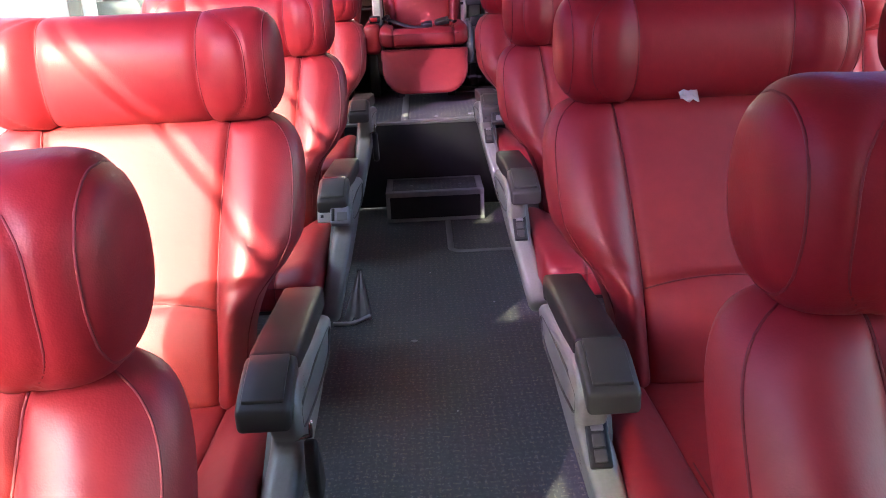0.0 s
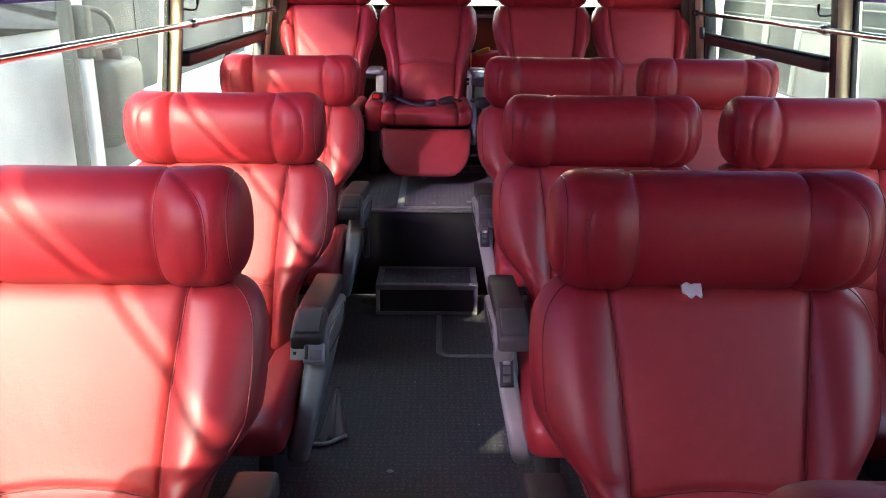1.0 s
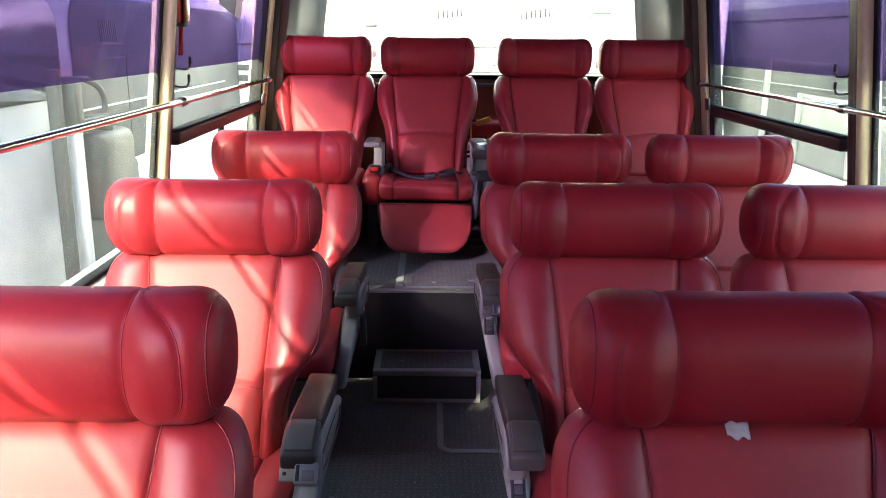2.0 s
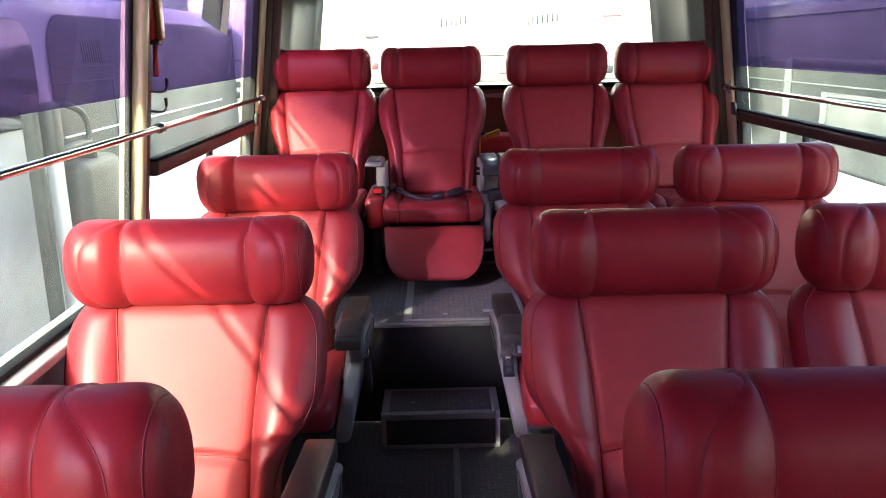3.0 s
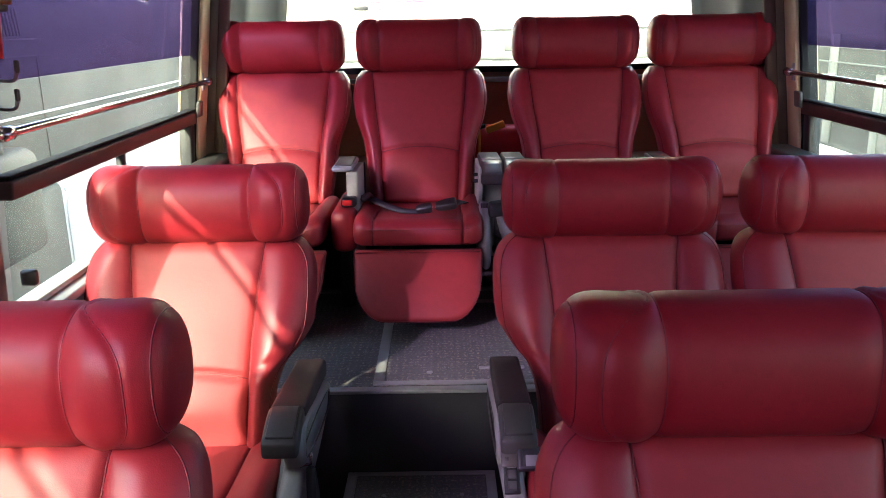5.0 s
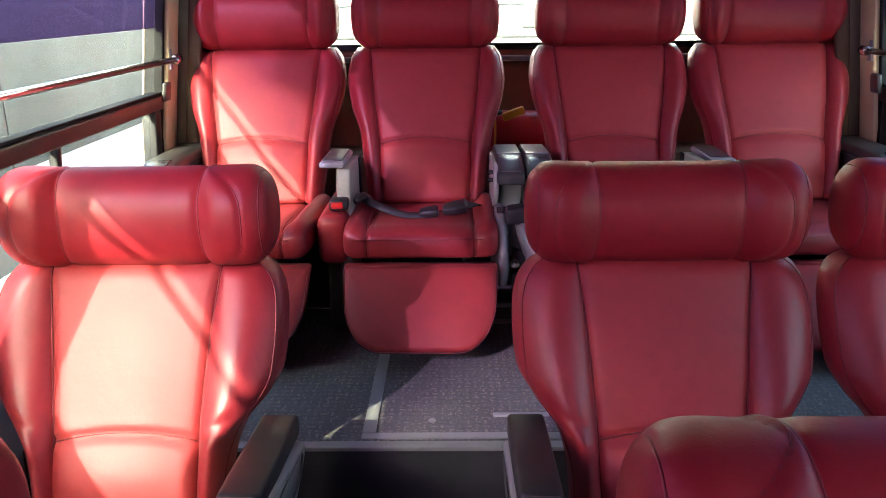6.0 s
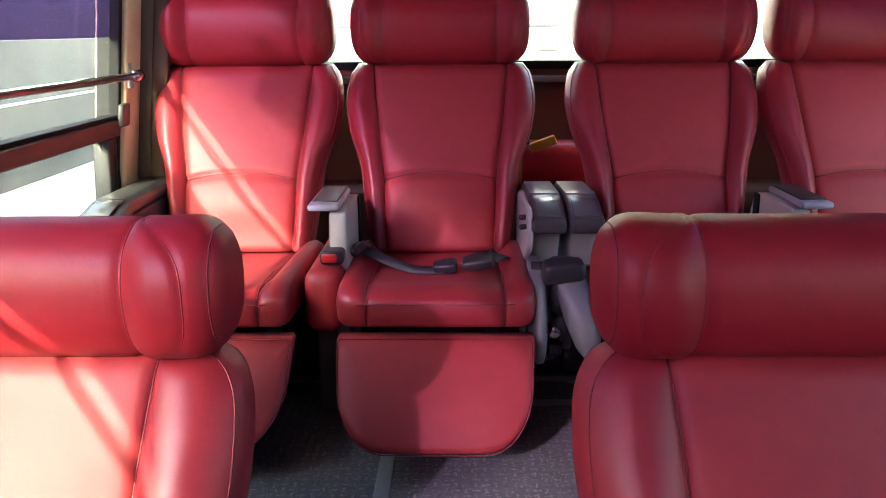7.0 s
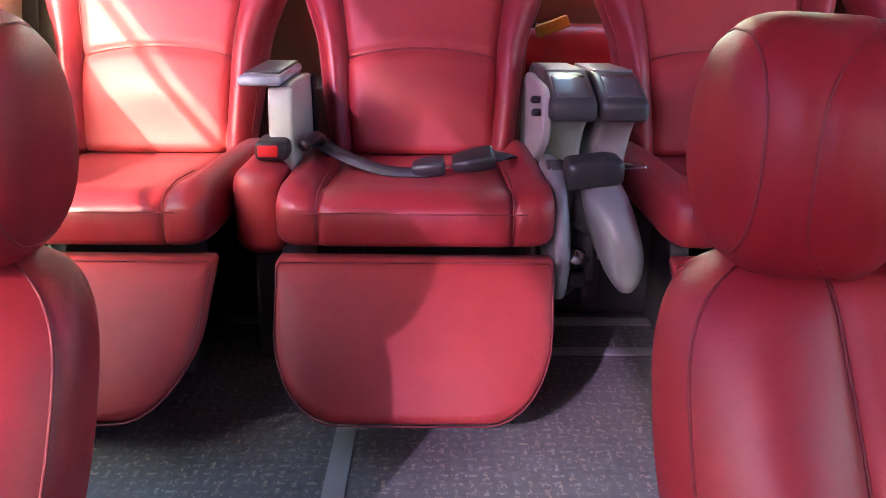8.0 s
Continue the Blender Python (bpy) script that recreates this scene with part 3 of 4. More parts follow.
# ---- seats ----
def headrest(seat, half, h, z, wing_at):
    """A roll with a plain middle and two swollen wings, with stitched joints."""
    def profile(x):
        a = abs(x)
        end = max(0.0, (a - (half - 0.080)) / 0.080)
        k = max(0.0, 1 - end ** 2.2) ** 0.5
        t = min(1.0, max(0.0, (a - wing_at + 0.012) / 0.058))
        swell = t * t * (3 - 2 * t)
        valley = math.exp(-((a - wing_at) / 0.016) ** 2)
        hh = h * (0.986 + 0.006 * swell - 0.008 * valley) * (0.28 + 0.72 * max(0.0, 1 - end ** 3.2) ** 0.5)
        dd = (0.089 + 0.009 * swell - 0.004 * valley) * (0.30 + 0.70 * k)
        return hh, dd, -0.016 - 0.009 * swell - 0.004 * (a / half) ** 2

    joint = wing_at - 0.026

    def petal_inner(c, sn):
        return wing_at - 0.004 + 0.006 * abs(sn) ** 2

    def petal_outer(c, sn):
        return wing_at + 0.008 + 0.56 * (half - wing_at) * max(0.0, 1 - abs(sn) ** 3.0) ** 0.7

    def cap_seam(c, sn):
        return half - 0.022

    def point(x, k, n):
        """A point of the skin: a raised petal between two seams, a puckered joint round the flat end."""
        a = math.tau * k / n
        c, sn = math.cos(a), math.sin(a)
        hh, dd, yc = profile(x)
        u, lo, hi = abs(x), petal_inner(c, sn), petal_outer(c, sn)
        near = min(abs(u - lo), abs(u - hi)) if c < 0.45 else 1.0
        s = 1 - 0.034 * math.exp(-(near / 0.006) ** 1.5)
        if lo < u < hi and c < 0.45:
            s += 0.018 * math.sin(math.pi * (u - lo) / (hi - lo)) ** 0.7
        s -= (0.022 + 0.006 * math.sin(a * 23 + 3 * math.sin(a * 5))) * math.exp(-((u - cap_seam(c, sn)) / 0.005) ** 2)
        return (x, yc + dd * s * math.copysign(abs(c) ** (2 / 2.3), c), z + 0.010 * (u / half) ** 3 + hh * s * math.copysign(abs(sn) ** (2 / 2.3), sn))

    def skin(a, b, n):
        return [[point(a + (b - a) * i / n, k, 56) for k in range(56)] for i in range(n + 1)]

    core = part("headrest", loft(skin(-joint, joint, 18), caps=False), GLOSSRED, seat)
    for s in (-1, 1):
        rows = skin(s * joint, s * half, 44)
        bm = loft(rows, caps=False)
        bm.verts.ensure_lookup_table()
        bm.faces.new(bm.verts[-56:])
        part("headrest_wing", bm, GLOSSRED, core)
        for seam in (petal_inner, petal_outer, cap_seam):
            line = []
            for i in range(33):
                k = 40 * (0.19 + 0.62 * i / 32)
                a = math.tau * k / 40
                line.append(point(s * seam(math.cos(a), math.sin(a)), k, 40))
            part("seam", tube(line, 0.0015, 6), STITCH, core)
    for s in (-1, 1):
        part("post", tube([(s * 0.07, 0.02, z - h + 0.02), (s * 0.07, 0.02, z - h - 0.06)], 0.006, 8), CHROME, seat)


def backrest(seat, widths, panel, top, arc_at, fold_z=None):
    """The padded back: a panel with an arched seam between two bolsters, on a shell."""
    bottom = 0.34

    def front(z):
        t = (z - bottom) / (top - bottom)
        return -0.30 + 0.235 * t ** 0.92 - 0.02 * math.sin(math.pi * min(1, t * 1.05))

    n = 72
    rings_mid, rings_side, rings_shell = [], {-1: [], 1: []}, []
    edge_line = {-1: [], 1: []}
    rim_line = {-1: [], 1: []}
    for i in range(n + 1):
        t = i / n
        z = bottom + (top - bottom) * t
        w, c, y = lerp_table(widths, z), lerp_table(panel, z), front(z)
        close = max(0.0, 1 - (max(0.0, z - (top - 0.034)) / 0.034) ** 2.2) ** 0.5
        foot = max(0.0, 1 - (max(0.0, (bottom + 0.03) - z) / 0.03) ** 2.2) ** 0.5
        thick = 0.11 * (0.22 + 0.78 * min(close, foot))
        # middle panel
        front_pts = []
        m = 16
        for k in range(m + 1):
            u = -1 + 2 * k / m
            x = c * u
            seam_z = arc_at - 0.021 * u * u
            groove = 0.012 * math.exp(-((z - seam_z) / 0.009) ** 2)
            lumbar = 0.022 * math.exp(-((z - (seam_z - 0.075)) / 0.07) ** 2) * (1 - u * u * 0.5)
            crease = 0.005 * max(0, abs(u) - 0.9) / 0.1
            front_pts.append((x, y + groove - lumbar + crease + 0.045 * (1 - min(close, foot)) - 0.006 * (1 - u * u), z))
        back_pts = [(c * (1 - 2 * k / 4), y + thick, z) for k in range(5)]
        rings_mid.append(front_pts + back_pts)
        for s in (-1, 1):
            bulge = 0.034 * math.sin(math.pi * min(1, max(0, (z - bottom + 0.05) / (top - bottom + 0.06)))) + 0.004
            back_shift = 0.045 * (1 - min(close, foot))
            pts = []
            for q in range(17):
                out = q / 16
                turn = max(0.0, (out - 0.38) / 0.62)
                roll = thick * 0.66 * (1 - math.sqrt(max(0.0, 1 - turn * turn)))
                pinch = 0.006 * math.exp(-(out / 0.05) ** 2)
                fold = 0.0
                if fold_z:
                    along = z - fold_z - 0.05 * (out - 0.5)
                    fold = (0.006 * math.exp(-(along / 0.014) ** 2) - 0.005 * math.exp(-((along + 0.035) / 0.02) ** 2)) * math.exp(-((out - 0.42) / 0.26) ** 2)
                pts.append((s * (c + (w - c) * out), y + pinch + fold - bulge * math.sin(math.pi * out ** 0.8) + roll + back_shift, z))
            for inset, back in ((0.006, 0.82), (0.022, 0.95), (0.045, 1.0), (w - c, 1.0)):
                pts.append((s * (w - min(inset, w - c)), y + thick * back + back_shift, z))
            rings_side[s].append(pts)
            edge_line[s].append((s * (c + 0.001), y + 0.0035 + 0.045 * (1 - min(close, foot)), z))
            rim_line[s].append(pts[14])
        rings_shell.append([(x, y + 0.02 + yy + 0.045 * (1 - min(close, foot)), z - 0.004) for x, yy in ring(0, 0.064, w - 0.060, 0.048 * (0.4 + 0.6 * min(close, foot)), 24, 3.5)])
    back = part("backrest", loft(rings_mid), PANEL, seat)
    for s in (-1, 1):
        part("bolster", loft(rings_side[s]), RED, back)
        part("seam", tube(edge_line[s][1:-1], 0.0019, 6), STITCH, back)
        part("piping", tube(rim_line[s][1:-1], 0.0017, 6), STITCH, back)
    arch = []
    for k in range(17):
        u = -0.98 + 1.96 * k / 16
        z = arc_at - 0.021 * u * u
        arch.append((lerp_table(panel, z) * u, front(z) + 0.0025 - 0.006 * (1 - u * u), z))
    part("seam", tube(arch, 0.0017, 6), STITCH, back)
    part("back_shell", loft(rings_shell), SHELL, seat)


def cushion(seat, half, mid, z_top, y0, y1, depth=0.10):
    """Seat cushion: a plain middle between raised sides, one even rounded front, stitched joints."""
    def skin(a, b, n, name, parent):
        rings = []
        for i in range(n + 1):
            x = a + (b - a) * i / n
            u = abs(x)
            end = max(0.0, (u - (half - 0.045)) / 0.045)
            k = max(0.0, 1 - end ** 2.4) ** 0.45
            t = min(1.0, max(0.0, (u - mid + 0.01) / (half - mid - 0.02)))
            rise = 0.034 * t * t * (3 - 2 * t)
            pinch = 0.006 * math.exp(-((u - mid) / 0.006) ** 2)
            pts = []
            for p, q in ring(0, 0, 1, 1, 40, 5.0):
                y = (y0 + y1) / 2 + p * ((y1 - y0) / 2 - pinch) * (0.86 + 0.14 * k)
                f = (y - y0) / (y1 - y0)
                up = z_top + rise * min(1, 0.25 + 2.2 * max(0, f)) - 0.03 * max(0, f) + 0.012 * math.exp(-((f - 0.10) / 0.10) ** 2) - pinch
                low = z_top - depth
                z = (up + low) / 2 + q * (up - low) / 2 * (0.5 + 0.5 * k)
                pts.append((x, y, z))
            rings.append(pts)
        return part(name, loft(rings), RED, parent)

    base = skin(-mid, mid, 20, "cushion", seat)
    for s in (-1, 1):
        skin(s * mid, s * half, 16, "cushion_bolster", base)
        part("seam", tube([(s * mid, y0 + 0.006, z_top - depth + 0.02), (s * mid, y0 + 0.003, z_top - 0.04), (s * mid, y0 + 0.012, z_top - 0.008), (s * mid, y0 + 0.035, z_top + 0.006), (s * mid, y0 + 0.10, z_top + 0.010), (s * mid, y0 + 0.2, z_top + 0.002)], 0.0014, 6), STITCH, base)
    part("seam", tube([(-half + 0.03, y0 + 0.012, z_top - 0.028), (-mid - 0.02, y0 + 0.0005, z_top - 0.020), (mid + 0.02, y0 + 0.0005, z_top - 0.020), (half - 0.03, y0 + 0.012, z_top - 0.028)], 0.0011, 6), STITCH, base)
    return base


def footrest(seat, half, z_top, z_low, y_top, y_low):
    """A padded leg rest hanging from the cushion's front."""
    outline = []
    r = 0.11
    for cx, a0 in ((-(half - r), 180), (half - r, -90)):
        outline += [(cx + r * math.cos(radians(a0 + 90 * i / 8)), z_low + r + r * math.sin(radians(a0 + 90 * i / 8))) for i in range(9)]
    outline += [(half, z_top - 0.006), (half - 0.006, z_top), (-half + 0.006, z_top), (-half, z_top - 0.006)]

    def at(x, z, d):
        t = (z_top - z) / (z_top - z_low)
        x *= 1 - 0.07 * t
        bulge = 0.018 * max(0, 1 - (x / half) ** 4) * math.sin(math.pi * min(1, 0.1 + t * 0.85))
        return (x, y_top + (y_low - y_top) * t + d - (bulge if d < 0.03 else 0), z)

    cz = (z_top + z_low) / 2
    rings = []
    for inset, d in ((0.085, 0.0), (0.05, 0.0), (0.02, 0.001), (0.008, 0.006), (0.0, 0.018), (0.0, 0.045), (0.01, 0.06), (0.05, 0.062)):
        k = 1 - inset / half
        kz = 1 - inset / (cz - z_low)
        rings.append([at(x * k, cz + (z - cz) * kz, d) for x, z in outline])
    mid_grid = loft(rings)
    rest = part("footrest", mid_grid, PANEL, seat, "padded red leather leg rest")
    loop = [at(x * 0.985, cz + (z - cz) * 0.985, 0.008) for x, z in outline]
    part("piping", tube(loop + loop[:1], 0.0013, 6), STITCH, rest)


def arm(seat, x0, x1, side, lever=False, buckle=""):
    """Aisle armrest: soft rear pad, lidded front pad, moulded side shell with a switch plate. side: the aisle's side."""
    outer = x1 if side > 0 else x0
    inner = x0 if side > 0 else x1
    before = set(seat.children_recursive)
    shell_line = smooth_line([(-0.21, 0.50), (-0.40, 0.545), (-0.58, 0.575), (-0.645, 0.555), (-0.64, 0.50), (-0.61, 0.455), (-0.665, 0.415), (-0.728, 0.35), (-0.750, 0.285), (-0.715, 0.232), (-0.645, 0.232), (-0.52, 0.262), (-0.36, 0.27), (-0.22, 0.33), (-0.18, 0.42)], 4, True)
    sx0, sx1 = sorted((outer - side * 0.004, inner + side * 0.022))
    bm = plate(shell_line, sx0, sx1, 0.016, 4)
    for v in bm.verts:
        v.co.x -= side * (0.20 * max(0.0, 0.49 - v.co.z) - 0.012)
    shell = part("arm_shell", bm, GREY, seat, "grey moulded plastic arm shell")
    groove = smooth_line([(-0.255, 0.495), (-0.42, 0.520), (-0.60, 0.533), (-0.622, 0.518), (-0.60, 0.490), (-0.45, 0.462), (-0.30, 0.450), (-0.258, 0.465)], 5, True)
    part("trim_line", tube([(outer + side * 0.0065, a, b) for a, b in groove] + [(outer + side * 0.0065, *groove[0])], 0.0022, 6), LID, shell)
    part("pad", rbox(x0, x1, -0.565, -0.215, 0.552, 0.600, 0.010, 3, (1, 5, 1), shape=lambda p: Vector((p.x, p.y, p.z - 0.10 * max(0, p.y + 0.53) ** 1.0))), PAD, seat, "black-brown soft arm pad")
    lid = part("arm_lid", rbox(x0 - 0.001, x1 + 0.001, -0.685, -0.569, 0.562, 0.602, 0.009, 3, (1, 4, 1), shape=lambda p: Vector((p.x, p.y, p.z - 0.9 * max(0, -p.y - 0.575) ** 1.5))), LID, seat, "dark grey lidded arm front")
    part("lid_inset", rbox(x0 + 0.009, x1 - 0.009, -0.672, -0.578, 0.600, 0.6075, 0.002, 1, (1, 4, 1), shape=lambda p: Vector((p.x, p.y, p.z - 0.9 * max(0, -p.y - 0.575) ** 1.5))), GLOSS if buckle == "left" else LID, lid)
    mid = (x0 + x1) / 2
    tilt = Matrix.Translation((mid + side * 0.012, -0.636, 0.452)) @ Matrix.Rotation(radians(40), 4, "X")
    if side < 0:
        bm = rbox(-0.018, 0.018, -0.040, 0.040, -0.006, 0.004, 0.003, 1)
        bm.transform(tilt)
        sw = part("switch_panel", bm, BLACK, shell, "black recline switch plate")
        for a, b in ((-0.032, -0.012), (-0.008, 0.014), (0.018, 0.034)):
            bm = rbox(-0.010, 0.010, a, b, 0.003, 0.009, 0.002, 1)
            bm.transform(tilt)
            part("button", bm, COVER if b > 0.03 else SHELL, sw)
    if lever:
        handle = part("recline_lever", plate(smooth_line([(-0.630, 0.470), (-0.614, 0.472), (-0.588, 0.415), (-0.578, 0.378), (-0.600, 0.358), (-0.630, 0.368), (-0.640, 0.41)], 4, True), outer + 0.004 if side > 0 else outer - 0.026, outer + 0.026 if side > 0 else outer - 0.004, 0.007), BLACK, seat, "black recline lever")
        part("lever_rod", tube([(outer - side * 0.01, -0.615, 0.475), (outer + side * 0.015, -0.615, 0.48), (outer + side * 0.018, -0.622, 0.51)], 0.004, 8), CHROME, handle)
    if buckle:
        set_at = Matrix.Translation((mid + 0.006, -0.690, 0.528)) @ Matrix.Rotation(radians(48), 4, "X")
        bm = rbox(-0.012, 0.040, -0.026, 0.026, -0.011, 0.011, 0.006, 3)
        bm.transform(set_at)
        b = part("belt_buckle", bm, LILAC if buckle == "left" else CLASP, seat, "grey seat belt buckle tucked under the arm")
        for name, box, paint in (("tongue", (-0.046, -0.010, -0.017, 0.017, -0.002, 0.003), PALE if buckle == "left" else LID), ("hole", (-0.038, -0.030, -0.004, 0.004, 0.0031, 0.0036), BLACK), ("release_button", (0.006, 0.034, -0.018, 0.006, 0.0105, 0.0135), COVER), ("slot", (-0.008, 0.000, -0.018, 0.018, 0.0105, 0.0125), BLACK)):
            bm = rbox(*box, 0.0015, 1)
            bm.transform(set_at)
            part(name, bm, paint, b)
    for ob in set(seat.children) - before:
        ob.data.transform(Matrix.Translation((0, 0.062, -0.010)))
        for sub in ob.children_recursive:
            sub.data.transform(Matrix.Translation((0, 0.062, -0.010)))


def pedestal(seat, half):
    for s in (-1, 1):
        part("leg", plate(smooth_line([(-0.62, -0.02), (-0.60, 0.05), (-0.50, 0.20), (-0.50, 0.285), (-0.22, 0.285), (-0.20, 0.10), (-0.16, -0.02)], 3, True), s * half * 0.6 - 0.02, s * half * 0.6 + 0.02, 0.006, 2), SHELL, seat)
    part("seat_pan", rbox(-half + 0.02, half - 0.02, -0.70, -0.20, 0.27, 0.31, 0.01, 2), SHELL, seat)


def cabin_seat(label, arm_side=0, arm_x=(0, 0), lever=False, buckle=""):
    """A wide reclining coach seat that faces forward; its origin is on the floor under the headrest."""
    seat = tagged(new("reclining_seat"), label, "seat", "reclining seats in rows")
    headrest(seat, 0.294, 0.108, 0.954, 0.150)
    backrest(seat, [(0.36, 0.205), (0.46, 0.212), (0.535, 0.236), (0.59, 0.282), (0.65, 0.315), (0.72, 0.321)] + [(0.72 + 0.0071 * i, 0.226 + 0.095 * max(0.0, 1 - (i / 20) ** 3.4) ** 0.5) for i in range(1, 21)], [(0.36, 0.146), (0.55, 0.153), (0.70, 0.165), (0.86, 0.184)], 0.862, 0.545, 0.575)
    cushion(seat, 0.272, 0.162, 0.405, -0.79, -0.24)
    pedestal(seat, 0.28)
    if arm_side:
        arm(seat, *arm_x, arm_side, lever, buckle)
    return seat


def rear_seat(label):
    """A narrower seat of the raised rear row, with a leg rest."""
    seat = tagged(new("rear_seat"), label, "seat", "seats of the rear row")
    headrest(seat, 0.262, 0.108, 0.958, 0.165)
    backrest(seat, [(0.36, 0.205), (0.46, 0.220), (0.57, 0.235), (0.68, 0.272), (0.75, 0.282), (0.82, 0.272), (0.86, 0.245)], [(0.36, 0.150), (0.55, 0.160), (0.70, 0.180), (0.86, 0.196)], 0.858, 0.563)
    cushion(seat, 0.232, 0.160, 0.362, -0.755, -0.19, 0.092)
    footrest(seat, 0.228, 0.266, 0.068, -0.775, -0.956)
    pedestal(seat, 0.23)
    return seat


ROWS_Y = (1.31, 2.245, 3.285, 4.375)
LEFT_X, AISLE_X, WINDOW_X = -0.895, 0.226, 0.889
HIGH = 0.02
left = cabin_seat("red leather single reclining seat with a bolster headrest", 1, (0.268, 0.348), True, "")
left_buckle = cabin_seat("red leather single reclining seat with a belt buckle under its arm", 1, (0.268, 0.348), False, "left")
right = cabin_seat("red leather reclining aisle seat with grey switch panel arm", -1, (-0.336, -0.257))
right_buckle = cabin_seat("red leather reclining aisle seat with a belt buckle under its arm", -1, (-0.336, -0.257), False, "right")
inner = cabin_seat("red leather reclining window seat with a bolster headrest")
left.matrix_basis, left_buckle.matrix_basis = pose(LEFT_X + 0.010, ROWS_Y[0], -0.034), pose(LEFT_X, ROWS_Y[2], 0)
right.matrix_basis = pose(AISLE_X + 0.022, ROWS_Y[0], 0)
right_buckle.matrix_basis = pose(AISLE_X + 0.004, ROWS_Y[3], HIGH)
inner.matrix_basis = pose(WINDOW_X, ROWS_Y[0], 0)


def raised(seat, up, across=0.0):
    """Back and headrest set a little higher on their frame, the headrest also a little aside."""
    for ob in seat.children:
        kind = ob.name.split(".")[0]
        if kind in ("headrest", "backrest", "back_shell", "post"):
            ob.matrix_basis = pose(across if kind == "headrest" else 0, 0, up)


raised(copy_thing(left, pose(LEFT_X, ROWS_Y[1], 0)), 0.022)
raised(left_buckle, 0.015)
rearmost = copy_thing(left, pose(LEFT_X - 0.003, ROWS_Y[3], HIGH))
raised(rearmost, 0.009, 0.010)
raised(right_buckle, 0.009)
for y, up in zip(ROWS_Y[1:3], (0.022, 0.015)):
    raised(copy_thing(right, pose(AISLE_X, y, 0)), up)
for y, up in zip(ROWS_Y[1:], (0.022, 0.015, 0.009)):
    raised(copy_thing(inner, pose(WINDOW_X, y, HIGH if y > 4 else 0.0)), up)
REAR_X = (-0.888, -0.318, 0.332, 0.898)
rear = rear_seat("red leather rear bench seat with a hanging leg rest")
rear.matrix_basis = pose(REAR_X[0], 5.70, PLATFORM)
raised(rear, -0.007)
for x in REAR_X[1:]:
    raised(copy_thing(rear, pose(x, 5.70, PLATFORM)), -0.007)
for ob in rear.children:
    if ob.name.startswith("footrest"):
        ob.matrix_basis = pose(0.016, 0, 0)


# ---- rear row arms, belts and small things ----
DROP = Matrix.Translation((0.008, 0, -0.030))


def lowered(top):
    for ob in (top, *top.children_recursive):
        ob.data.transform(DROP)
    return top


def flip_arm(x, turn):
    """A narrow upright with a thin pad on top."""
    arm_ob = tagged(part("flip_armrest", plate(smooth_line([(5.14, 0.56), (5.13, 0.75), (5.135, 0.93), (5.17, 0.955), (5.30, 0.955), (5.42, 0.93), (5.44, 0.75), (5.42, 0.56)], 4, True), *sorted((x - turn * 0.04, x + turn * 0.004)), 0.008), PALE), "pale plastic folding armrest with a thin lilac-grey pad", "armrest", "rear row armrests")
    x0, x1 = sorted((x - turn * 0.012, x - turn * 0.091))
    part("pad", rbox(x0, x1, 5.13, 5.36, 0.957, 0.975, 0.008, 3), LILAC, arm_ob)
    part("pad_top", rbox(x0 + 0.008, x1 - 0.008, 5.16, 5.36, 0.973, 0.979, 0.003, 1), LID, arm_ob)
    part("pad_gasket", rbox(*sorted((x + turn * 0.0045, x + turn * 0.009)), 5.36, 5.40, 0.70, 0.95, 0.002, 1), RUBBER, arm_ob)
    part("foot", rbox(x - 0.025, x + 0.000, 5.2, 5.4, PLATFORM + 0.03, 0.60, 0.01, 2), SHELL, arm_ob)
    lowered(arm_ob)


flip_arm(-0.553, 1)
flip_arm(0.545, -1)


def lidded_arm(x0, x1, label):
    body = tagged(part("lidded_armrest", plate(smooth_line([(5.30, 0.58), (5.285, 0.70), (5.27, 0.80), (5.225, 0.865), (5.17, 0.895), (5.165, 0.93), (5.22, 0.952), (5.46, 0.952), (5.50, 0.75), (5.48, 0.58)], 5, True), x0 + 0.016, x1 - 0.004, 0.014), PALE), label, "armrest", "rear row armrests")
    part("lid", rbox(x0, x1, 5.125, 5.50, 0.898, 0.975, 0.013, 4, (1, 8, 1), shape=lambda p: Vector((p.x, p.y, p.z - (0.30 * max(0, 5.255 - p.y) if p.z > 0.94 else 0.0) - 0.05 * max(0, p.y - 5.255)))), LID, body)
    part("lid_window", rbox(x0 + 0.013, x1 - 0.013, 5.140, 5.228, 0.971, 0.978, 0.002, 1, (1, 4, 1), shape=lambda p: Vector((p.x, p.y, p.z - 0.30 * max(0, 5.255 - p.y)))), GLOSS, body, "gloss lid inset lightened as if mirroring a window")
    part("lid_plate", rbox(x0 + 0.006, x1 - 0.006, 5.262, 5.49, 0.971, 0.9765, 0.002, 1, (1, 4, 1), shape=lambda p: Vector((p.x, p.y, p.z - 0.05 * max(0, p.y - 5.255)))), COVER, body)
    part("foot", rbox(x0 + 0.02, x1 - 0.02, 5.332, 5.45, PLATFORM + 0.03, 0.64, 0.01, 2), SHELL, body)
    return lowered(body)


